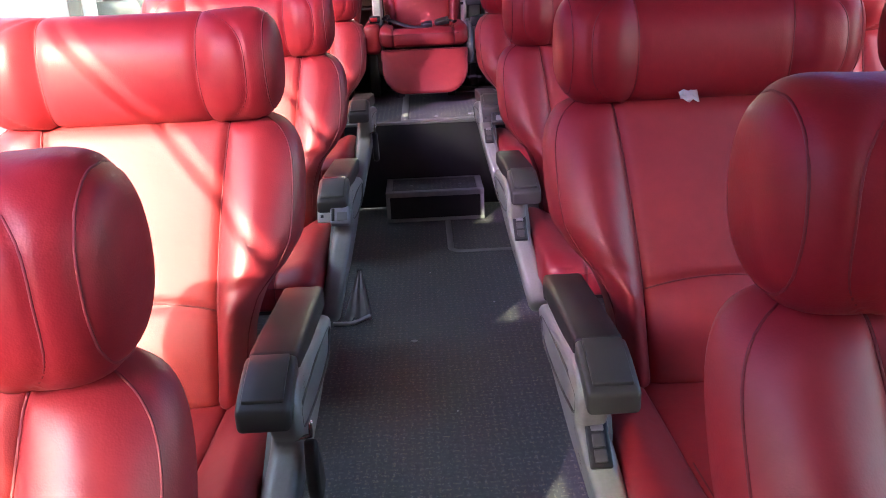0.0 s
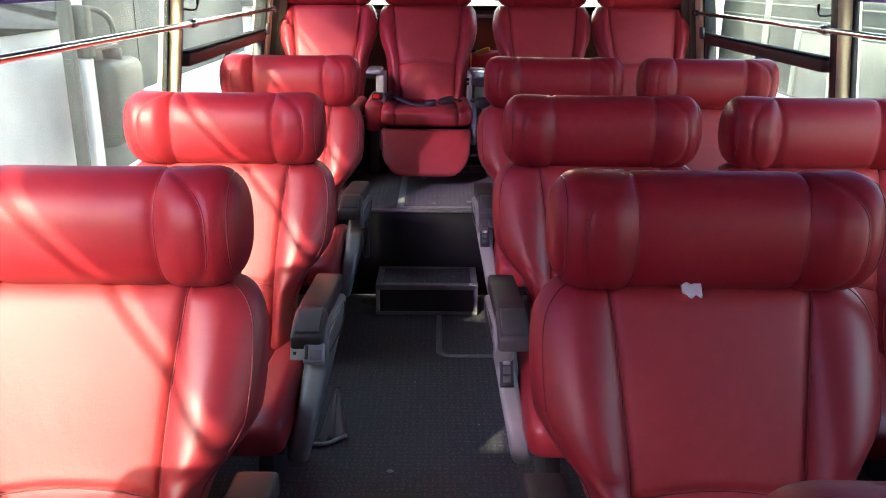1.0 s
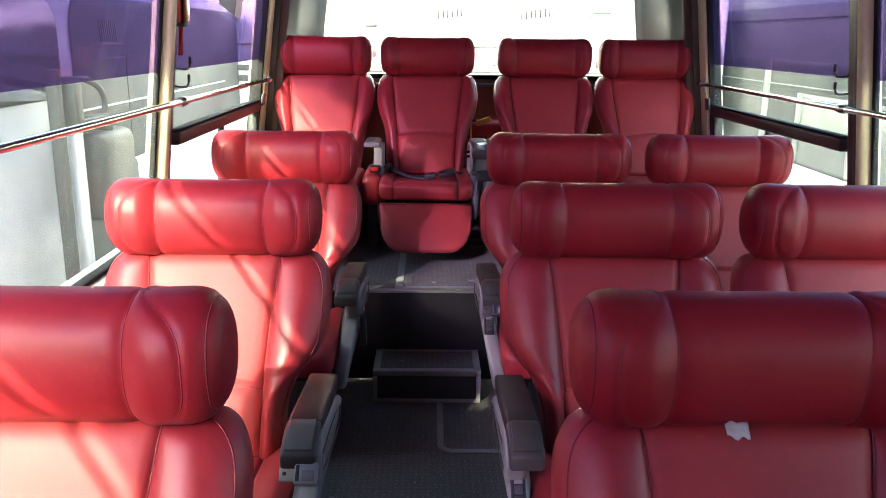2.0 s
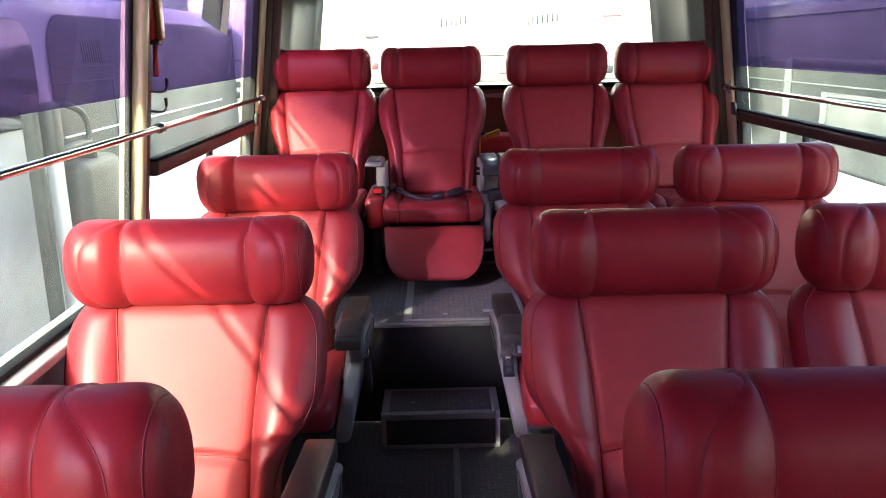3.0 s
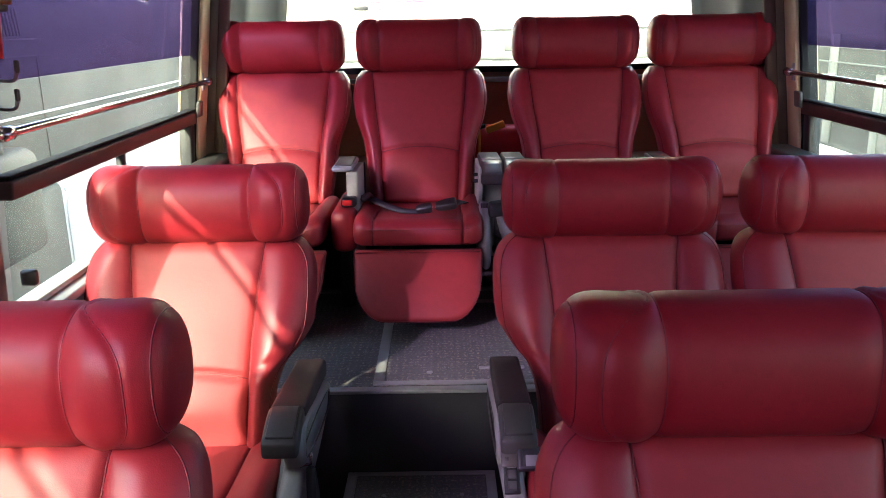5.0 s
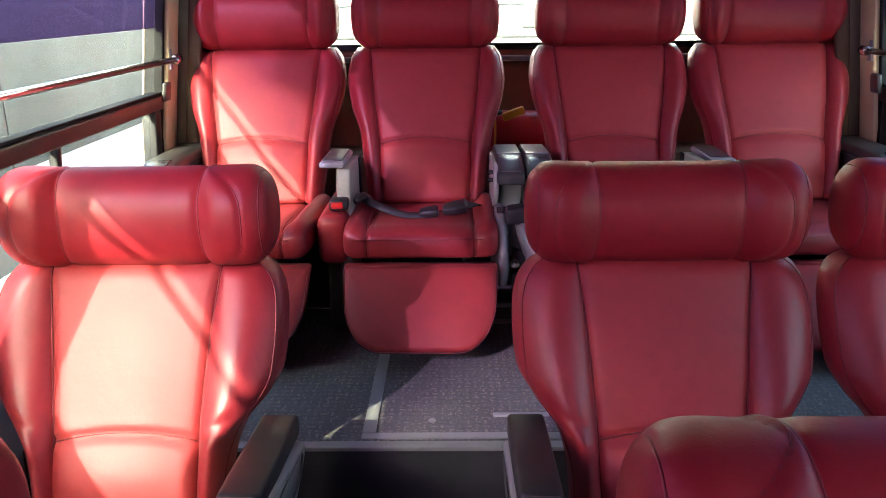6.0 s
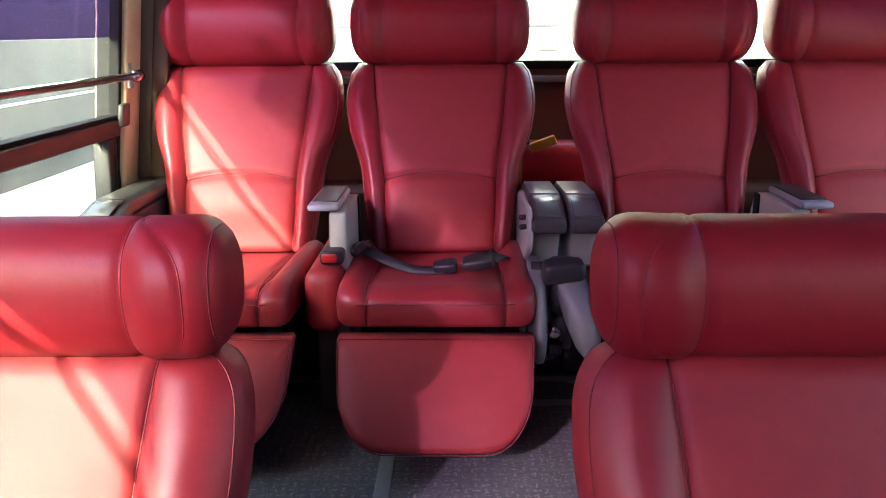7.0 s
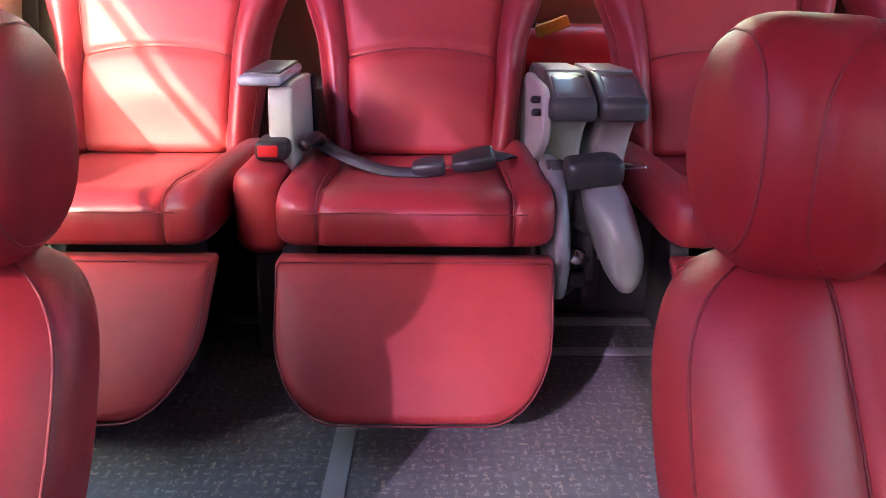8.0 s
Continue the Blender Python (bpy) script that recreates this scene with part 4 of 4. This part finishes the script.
first = lidded_arm(-0.094, -0.006, "pale armrest with a dark gloss lid with reflection put into its grey")
lidded_arm(-0.002, 0.086, "pale armrest with a dark gloss lid with reflection put into its grey")
side_panel = part("side_panel", plate(smooth_line([(5.15, 0.86), (5.14, 0.91), (5.16, 0.945), (5.26, 0.955), (5.50, 0.93), (5.52, 0.75), (5.50, 0.56), (5.24, 0.56), (5.235, 0.72), (5.24, 0.80)], 4, True), -0.104, -0.0875, 0.005), PALE, first)
lowered(side_panel)
for y, z in ((5.185, 0.915), (5.165, 0.895)):
    part("pivot_bolt", tube([(-0.094, y, z - 0.015), (-0.110, y - 0.014, z - 0.013)], 0.007, 14), BLACK, first)
for x0, x1, s in ((-1.20, -1.135, -1), (1.135, 1.20, 1)):
    wall_arm = tagged(part("wall_armrest", rbox(x0 - 0.02, x1 + 0.02, 5.14, 5.62, 0.80, 0.93, 0.012, 2), SHELL), "dark armrest against the window side", "armrest", "rear row armrests")
    part("pad", rbox(x0 - 0.025, x1 + 0.025, 5.10, 5.62, 0.932, 0.965, 0.012, 3, (1, 4, 1), shape=lambda p: Vector((p.x, p.y, p.z - 0.8 * max(0, 5.22 - p.y) ** 1.5))), LID, wall_arm)
    part("inset", rbox(x0 + 0.0, x1 - 0.0, 5.13, 5.24, 0.963, 0.969, 0.002, 1, (1, 3, 1), shape=lambda p: Vector((p.x, p.y, p.z - 0.8 * max(0, 5.22 - p.y) ** 1.5))), GLOSS, wall_arm)
    part("foot", rbox(x0, x1, 5.2, 5.5, PLATFORM + 0.03, 0.80, 0.01, 2), SHELL, wall_arm)
    for y in (5.19, 5.23):
        part("pivot_bolt", tube([((x0 if s > 0 else x1) - s * 0.018, y, 0.885), ((x0 if s > 0 else x1) - s * 0.036, y, 0.885)], 0.012, 14), BLACK, wall_arm)
    lowered(wall_arm)


def side_lobe(levels, plate_at, plate_half):
    """A smooth tear-shaped side cover below an arm, with its switch plate. levels: z, left, right, front, back."""
    dense = [tuple(v) for v in smooth_line(levels, 5)]
    rings = []
    for k, (z, x0, x1, y0, y1) in enumerate(dense):
        rings.append([(a, b, z) for a, b in ring((x0 + x1) / 2, (y0 + y1) / 2, (x1 - x0) / 2, (y1 - y0) / 2, 24, 2.6)])
    cover = tagged(part("side_cover", loft(rings), COVER), "grey-lilac moulded seat side cover with black switch plate", "cover", "rear row side covers")
    x, y, z, turn = plate_at
    tilt = Matrix.Translation((x, y, z)) @ Matrix.Rotation(radians(turn), 4, "Y") @ Matrix.Rotation(radians(24), 4, "X")
    bm = rbox(-plate_half, plate_half, -0.040, 0.040, -0.008, 0.005, 0.003, 1)
    bm.transform(tilt)
    sw = part("switch_panel", bm, BLACK, cover)
    for a, b in ((-0.03, -0.006), (0.002, 0.028)):
        bm = rbox(-plate_half * 0.6, plate_half * 0.6, a, b, 0.004, 0.010, 0.002, 1)
        bm.transform(tilt)
        part("button", bm, SHELL, sw)
    part("bracket", rbox((levels[2][1] + levels[2][2]) / 2 - 0.012, (levels[2][1] + levels[2][2]) / 2 + 0.012, 5.14, 5.36, 0.56, 0.70, 0.006, 1), SHELL, cover)


side_lobe([(0.795, -0.088, -0.060, 5.07, 5.20), (0.785, -0.094, -0.056, 5.03, 5.22), (0.740, -0.098, -0.054, 4.985, 5.22), (0.690, -0.098, -0.052, 4.960, 5.20), (0.640, -0.096, -0.054, 4.955, 5.12), (0.600, -0.090, -0.060, 4.965, 5.06), (0.588, -0.082, -0.068, 4.985, 5.03)], (-0.074, 5.075, 0.786, 0), 0.015)
side_lobe([(0.795, -0.030, 0.020, 5.08, 5.20), (0.785, -0.042, 0.032, 5.04, 5.22), (0.750, -0.034, 0.052, 4.99, 5.22), (0.710, -0.022, 0.066, 4.965, 5.21), (0.665, -0.006, 0.074, 4.955, 5.14), (0.625, 0.012, 0.068, 4.96, 5.07), (0.602, 0.030, 0.056, 4.98, 5.03)], (0.006, 5.075, 0.786, 6), 0.022)
knob = tagged(part("recline_knob", loft([[(-0.030 + a, 5.10 + h, 0.634 + b) for a, b in ring(0, 0, q, q, 14, 2)] for q, h in ((0.012, -0.03), (0.017, -0.026), (0.017, 0.0), (0.010, 0.02))]), CHROME), "small chrome recline knob between two seat covers", "knob")
part("stem", tube([(-0.030, 5.11, 0.634), (-0.030, 5.20, 0.60), (-0.030, 5.36, 0.57)], 0.007, 8), BLACK, knob)
part("paddle", rbox(-0.043, -0.012, 5.07, 5.11, 0.575, 0.606, 0.006, 2), BLACK, knob)


def strap(points, half, thick=0.0012):
    """A flat webbing band along points, lying flat."""
    rings = []
    pts = [Vector(p) for p in points]
    for i, p in enumerate(pts):
        d = (pts[min(i + 1, len(pts) - 1)] - pts[max(i - 1, 0)]).normalized()
        w = d.cross(Vector((0, -0.25, 1))).normalized()
        n = w.cross(d).normalized()
        rings.append([p + w * half - n * thick, p + w * half + n * thick, p - w * half + n * thick, p - w * half - n * thick])
    return loft(rings)


belt = tagged(part("lap_belt", strap(smooth_line([(-0.54, 5.24, 0.815), (-0.50, 5.215, 0.806), (-0.45, 5.19, 0.788), (-0.38, 5.17, 0.769), (-0.30, 5.165, 0.767)], 6), 0.018), BELT), "dark grey lap belt lying across the seat cushion", "seat belt")
for x0, x1, z, turn, wide in ((-0.330, -0.268, 0.777, 6, 0.022), (-0.256, -0.176, 0.790, 10, 0.029)):
    span = (x1 - x0) / 2
    bm = rbox(-span, span, -wide, wide, -0.013, 0.015, 0.009, 3, (4, 2, 1), shape=lambda p: Vector((p.x, p.y * (0.72 + 0.28 * min(1, (p.x + span) / span)), p.z * (0.75 + 0.25 * min(1, (p.x + span) / span)))))
    bm.transform(Matrix.Translation(((x0 + x1) / 2, 5.165, z)) @ Matrix.Rotation(radians(-turn), 4, "Y") @ Matrix.Rotation(radians(14), 4, "X"))
    part("clasp", bm, CLASP, belt, "grey plastic belt clasp")
part("tongue", rbox(-0.272, -0.250, 5.152, 5.178, 0.7775, 0.7805, 0.001, 1), CHROME, belt)
part("webbing", strap(smooth_line([(-0.185, 5.17, 0.792), (-0.155, 5.22, 0.792), (-0.13, 5.27, 0.765)], 5), 0.021), BELT, belt)
socket = tagged(part("belt_socket", rbox(-0.604, -0.545, 5.085, 5.17, 0.802, 0.838, 0.012, 3), CLASP), "dark grey belt socket with a red release button", "belt buckle")
part("release_button", rbox(-0.597, -0.560, 5.080, 5.088, 0.811, 0.832, 0.004, 2), SIGNAL, socket, "red release button")
part("stem", tube(smooth_line([(-0.525, 5.14, 0.82), (-0.508, 5.20, 0.825), (-0.50, 5.27, 0.78)], 5), 0.011, 8), BLACK, socket)
cushion_between = tagged(part("centre_pad", rbox(-0.640, -0.545, 5.04, 5.44, 0.64, 0.800, 0.035, 4, (2, 4, 2)), RED), "narrow red leather pad between two rear seats", "pad")
part("foot", rbox(-0.62, -0.57, 5.1, 5.4, PLATFORM, 0.665, 0.01, 2), SHELL, cushion_between)
spare = tagged(part("spare_buckle", rbox(-0.065, 0.035, 5.02, 5.09, 0.775, 0.827, 0.014, 3, (4, 1, 1), shape=lambda p: Vector((p.x, p.y, p.z + 0.12 * p.x - (0.25 * max(0, p.x - 0.005) if p.z > 0.8 else 0)))), CLASP), "dark grey belt buckles resting between the rear seats", "belt buckle")
part("tongue", rbox(0.030, 0.075, 5.045, 5.075, 0.803, 0.809, 0.002, 1), CHROME, spare)
part("webbing", strap(smooth_line([(-0.02, 5.05, 0.79), (-0.025, 5.06, 0.70), (-0.02, 5.09, 0.62), (-0.03, 5.12, 0.55)], 5), 0.02), BELT, spare)

# fire extinguisher on the ledge behind the rear seats
tagged(part("rear_ledge", rbox(-1.0, 1.0, 5.90, REAR - 0.002, PLATFORM, 0.826, 0.02, 2), REDWOOD), "dark brown ledge behind the rear seats", "ledge", kind="structure")
ext = tagged(part("fire_extinguisher", loft([[(x, 5.985 + a, 0.908 + b) for a, b in ring(0, 0, q, q, 24, 2)] for x, q in ((-0.10, 0.05), (-0.095, 0.07), (-0.07, 0.08), (0.16, 0.08), (0.185, 0.072), (0.20, 0.045))]), SIGNAL), "red fire extinguisher lying on the ledge behind the seats", "extinguisher")
bm = rbox(-0.045, 0.045, -0.014, 0.014, -0.016, 0.016, 0.006, 2)
bm.transform(Matrix.Translation((0.015, 5.905, 0.985)) @ Matrix.Rotation(radians(-20), 4, "Y"))
part("handle", bm, ORANGE, ext, "orange plastic handle")
part("label_band", loft([[(x, 5.985 + a, 0.908 + b) for a, b in ring(0, 0, q, q, 24, 2)] for x, q in ((-0.062, 0.0803), (-0.060, 0.0812), (-0.054, 0.0812), (-0.052, 0.0803))]), ORANGE, ext)
part("valve", tube([(-0.06, 5.915, 0.983), (-0.03, 5.907, 0.991)], 0.010, 8), BLACK, ext)


def crumpled(name, nx, ny, place, material, label, category):
    bm = bmesh.new()
    grid = [[bm.verts.new(place(i / nx, j / ny)) for i in range(nx + 1)] for j in range(ny + 1)]
    for j in range(ny):
        for i in range(nx):
            bm.faces.new((grid[j][i], grid[j][i + 1], grid[j + 1][i + 1], grid[j + 1][i]))
    bmesh.ops.solidify(bm, geom=bm.faces[:], thickness=0.0012)
    return tagged(part(name, bm, material), label, category)


def cloth_at(u, v):
    spread = 0.008 + 0.040 * (1 - v) ** 1.1
    fold = 0.009 * math.cos(u * math.pi * 5 + 0.6 * math.sin(v * 3)) * (1.1 - 0.7 * v)
    return Vector((-0.590 + (u - 0.5) * 2 * spread + 0.016 * v, 3.085 + fold + 0.05 * v + 0.03 * u * (1 - v), 0.006 + 0.165 * v + 0.006 * (1 - v) * math.cos(u * 17)))


crumpled("cloth", 40, 12, cloth_at, PAPER, "pleated white cloth bundle leaning on the floor by a seat", "cloth")
tagged(part("cloth_tie", tube(smooth_line([(-0.67, 3.07, 0.008), (-0.64, 3.06, 0.012), (-0.60, 3.07, 0.010), (-0.55, 3.11, 0.014)], 5), 0.007, 7), PAPER), "twisted white hem end lying on the floor", "cloth")


def tissue_at(u, v):
    a = noise.noise(Vector((u * 3.1, v * 3.7, 0.4)))
    return Vector((0.180 + (u - 0.5) * 0.038, ROWS_Y[1] - 0.098 + (v - 0.5) * 0.020 + 0.005 * a, 0.887 + 0.007 * a + 0.012 * v - 0.008 * (1 - v) * u))


crumpled("tissue", 9, 6, tissue_at, PAPER, "crumpled white tissue tucked under a headrest", "tissue")
for x, y, r in ((-0.40, 2.93, 0.012), (-0.12, 3.20, 0.004), (-0.28, 2.5, 0.003), (-0.34, 3.5, 0.004)):
    tagged(part("floor_litter", loft([[(x + a * (1 + 0.3 * math.sin(7 * i)), y + b, h) for i, (a, b) in enumerate(ring(0, 0, q, q * 0.8, 9, 2))] for q, h in ((r, 0.0), (r * 0.8, 0.0012))]), PAPER), "small pale scrap of litter on the dark floor", "litter", "floor litter")


# ---- outside ----
tagged(part("ground", rbox(-400, 400, -400, 400, GROUND - 0.2, GROUND, 0.01, 1), CONCRETE), "pale concrete yard in bright sun", "ground", kind="structure")


def parked_bus(x_near, width, y0, y1, side, top, spans, band, label, paint):
    """A bus standing beside the coach; side: where its seen flank looks; spans, band: its windows along and up."""
    bus = tagged(new("parked_bus"), label, "bus", "parked vehicles")
    xs = sorted((x_near, x_near - side * width))
    part("body", rbox(xs[0], xs[1], y0, y1, GROUND + 0.35, top, 0.12, 4), paint, bus)
    face = x_near + side * 0.006
    for a, b in spans:
        pane = part("window", plate(rounded(a, b, *band, 0.16), *sorted((face - 0.01, face + 0.006)), 0.004, 1), DARKGLASS, bus)
        part("mullion", rbox(*sorted((face + side * 0.007, face + side * 0.016)), (a + b) / 2, (a + b) / 2 + 0.03, band[0] + 0.02, band[1] - 0.02, 0.004, 1), INK, pane)
    part("skirt_line", rbox(*sorted((x_near, x_near + side * 0.012)), y0 + 0.1, y1 - 0.1, GROUND + 0.45, GROUND + 0.48, 0.004, 1), LILAC, bus)
    for y in (y0 + 1.6, y1 - 2.0):
        w = part("wheel", loft([[(x_near - side * 0.12 + side * h, y + a, GROUND + 0.48 + b) for a, b in ring(0, 0, q, q, 28, 2)] for q, h in ((0.44, -0.1), (0.48, -0.06), (0.48, 0.1), (0.43, 0.135))]), RUBBER, bus)
        part("rim", loft([[(x_near + side * h, y + a, GROUND + 0.48 + b) for a, b in ring(0, 0, q, q, 24, 2)] for q, h in ((0.28, 0.0), (0.27, 0.02), (0.12, 0.03))]), ALU, w)
    return bus


LEFT_FLANK, RIGHT_FLANK = -2.20, 2.75
left_bus = parked_bus(LEFT_FLANK, 2.4, -4.0, 14.0, 1, 1.79, [(a, a + 1.85) for a in (-2.55, -0.55, 1.45, 3.45)], (1.14, 1.632), "white parked bus with dark windows and a long grey flank panel", WHITE)
panel_side = part("flank_panel", plate(rounded(5.46, 13.6, 0.70, 1.668, 0.17), LEFT_FLANK - 0.002, LEFT_FLANK + 0.012, 0.004, 1), SMOKE, left_bus, "smoke grey flank panel")
for i in range(9):
    bm = rbox(LEFT_FLANK + 0.012, LEFT_FLANK + 0.020, -0.008, 0.008, -0.062, 0.062, 0.003, 1)
    bm.transform(Matrix.Translation((0, 5.84 + i * 0.03, 1.483)) @ Matrix.Rotation(radians(10), 4, "X"))
    part("louvre", bm, INK, panel_side)
for z in (1.40, 1.322):
    part("panel_joint", rbox(LEFT_FLANK + 0.012, LEFT_FLANK + 0.017, 5.50, 6.22, z, z + 0.009, 0.002, 1), INK, panel_side)
part("panel_joint", rbox(LEFT_FLANK + 0.012, LEFT_FLANK + 0.017, 6.212, 6.22, 0.72, 1.322, 0.002, 1), INK, panel_side)
part("rub_strip", rbox(LEFT_FLANK + 0.012, LEFT_FLANK + 0.024, 5.5, 8.6, 1.052, 1.064, 0.004, 1), WHITE, panel_side)
part("lower_door", plate(rounded(5.46, 6.29, -0.45, 0.695, 0.05), LEFT_FLANK - 0.002, LEFT_FLANK + 0.010, 0.004, 1), SMOKE, left_bus, "grey lower door leaf")
part("lower_panel", plate(rounded(6.33, 13.6, -0.5, 0.60, 0.06), LEFT_FLANK - 0.002, LEFT_FLANK + 0.010, 0.004, 1), WHITE, left_bus, "white lower flank panel")
part("lower_rail", rbox(LEFT_FLANK, LEFT_FLANK + 0.014, 6.33, 13.6, 0.632, 0.655, 0.004, 1), WHITE, left_bus)
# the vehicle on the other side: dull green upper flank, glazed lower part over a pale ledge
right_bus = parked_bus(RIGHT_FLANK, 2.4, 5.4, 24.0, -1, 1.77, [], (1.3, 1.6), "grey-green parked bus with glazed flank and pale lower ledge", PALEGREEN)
part("roof_gutter", rbox(RIGHT_FLANK - 0.02, RIGHT_FLANK, 5.5, 23.8, 1.652, 1.664, 0.004, 1), DIMWHITE, right_bus)
part("lower_glazing", plate(rounded(5.5, 23.6, 0.50, 1.31, 0.06), RIGHT_FLANK - 0.008, RIGHT_FLANK + 0.002, 0.003, 1), GREENGLASS, right_bus, "grey green lower glazing")
# posts and rails in the white darkened to hold back the sun's glare
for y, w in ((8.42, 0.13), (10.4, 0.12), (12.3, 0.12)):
    part("post", rbox(RIGHT_FLANK - 0.022, RIGHT_FLANK - 0.009, y, y + w, 0.50, 1.31, 0.004, 1), DIMWHITE, right_bus)
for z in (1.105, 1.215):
    part("rail", rbox(RIGHT_FLANK - 0.028, RIGHT_FLANK - 0.023, 5.6, 23.5, z, z + 0.011, 0.002, 1), DIMWHITE, right_bus)
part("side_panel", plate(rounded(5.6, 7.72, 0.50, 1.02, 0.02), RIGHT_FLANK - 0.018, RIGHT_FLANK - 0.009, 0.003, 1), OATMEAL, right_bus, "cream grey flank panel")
part("panel_edge", rbox(RIGHT_FLANK - 0.026, RIGHT_FLANK - 0.009, 7.722, 7.82, 0.50, 1.055, 0.004, 1), DIMWHITE, right_bus)
part("panel_top", rbox(RIGHT_FLANK - 0.026, RIGHT_FLANK - 0.009, 5.6, 7.72, 1.022, 1.055, 0.004, 1), DIMWHITE, right_bus)
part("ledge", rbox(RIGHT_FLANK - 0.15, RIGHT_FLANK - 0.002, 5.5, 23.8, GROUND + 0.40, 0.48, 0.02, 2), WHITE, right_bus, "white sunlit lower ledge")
# mirror of a vehicle on the left, with its bent arm
mirror = tagged(part("wing_mirror", rbox(-2.16, -1.98, 5.23, 5.72, 0.50, 0.965, 0.07, 4, (1, 2, 2)), SMOKE), "grey wing mirror of a parked vehicle on its bent arm", "mirror")
part("mirror_neck", tube([(-2.07, 5.47, 0.95), (-2.07, 5.47, 1.02)], 0.05, 14), SMOKE, mirror)
part("mirror_arm", tube(smooth_line([(-2.07, 5.47, 1.00), (-2.07, 5.53, 1.10), (-2.08, 5.48, 1.19), (-2.12, 5.36, 1.235), (-2.16, 5.20, 1.22), (-2.19, 5.12, 1.20), (-2.21, 5.08, 1.18)], 6), 0.016, 8), SMOKE, mirror)
part("mirror_bracket", rbox(-2.10, -2.04, 5.12, 5.50, 1.025, 1.05, 0.01, 2), SMOKE, mirror)
post = tagged(part("white_post", rbox(-2.09, -2.03, 5.06, 5.125, GROUND, 1.00, 0.012, 2), WHITE), "white painted post with a grey sleeve in the yard", "post")
part("sleeve", rbox(-2.10, -2.02, 5.05, 5.135, 1.002, 1.26, 0.012, 2), SMOKE, post)
tagged(part("grey_post", rbox(-2.11, -2.05, 4.93, 4.985, GROUND, 1.30, 0.012, 2), SMOKE), "pale grey metal post in the yard", "post")
# sheet stuck to the inside of the left rear side window
sheet = bmesh.new()
tagged(part("paper_sheet", rbox(-1.176, -1.172, 4.60, 4.97, 1.56, 1.74, 0.001, 1, (1, 4, 2), shape=lambda p: Vector((p.x - 0.125 * (1.65 - p.z), p.y + 0.25 * (p.z - 1.65), p.z - 0.16 * (p.y - 4.8))), bm=sheet), PAPER), "white paper sheet stuck to the window glass", "paper")
# the vehicle standing behind
van = tagged(new("parked_coach"), "white coach front standing behind the rear window", "bus", "parked vehicles")
part("body", rbox(-2.6, 2.6, 9.2, 15.0, GROUND + 0.3, 3.4, 0.1, 3), WHITE, van)
for x0, n in ((-0.245, 6), (0.56, 7)):
    for i in range(n):
        part("louvre", rbox(x0 + i * 0.045, x0 + 0.014 + i * 0.045, 9.18, 9.205, 1.63 + 0.006 * i, 1.72 + 0.006 * i, 0.003, 1), INK, van)
part("sign", rbox(-1.0, -0.35, 9.185, 9.205, 1.605, 1.71, 0.003, 1), PINK, van)
for i in range(3):
    part("sign_bar", rbox(-0.95 + i * 0.19, -0.83 + i * 0.19, 9.182, 9.205, 1.55, 1.585, 0.003, 1), INK if i == 0 else PINK, van)
part("sign", rbox(-1.32, -1.16, 9.185, 9.205, 1.47, 1.53, 0.003, 1), PINK, van)
part("sign", rbox(0.98, 1.25, 9.185, 9.205, 1.66, 1.79, 0.003, 1), PINK, van)
part("mark", rbox(1.26, 1.44, 9.183, 9.205, 1.70, 1.715, 0.003, 1), SIGNAL, van)
part("rail", rbox(-2.5, 2.5, 9.175, 9.205, 1.37, 1.385, 0.005, 1), HAZEGREY, van)
part("bumper_band", rbox(-2.5, 2.5, 9.170, 9.205, 1.13, 1.185, 0.012, 2), HAZEGREY, van)
part("bumper_band", rbox(-2.5, 2.5, 9.165, 9.205, 1.03, 1.085, 0.012, 2), HAZEGREY, van)
part("lamp", rbox(0.29, 0.44, 9.172, 9.205, 1.20, 1.30, 0.012, 2), HAZEGREY, van)
part("plate_bar", rbox(1.31, 1.37, 9.18, 9.205, 1.19, 1.26, 0.004, 1), INK, van)
part("plate_bar", rbox(-0.90, -0.84, 9.18, 9.205, 1.27, 1.33, 0.004, 1), SIGNAL, van)
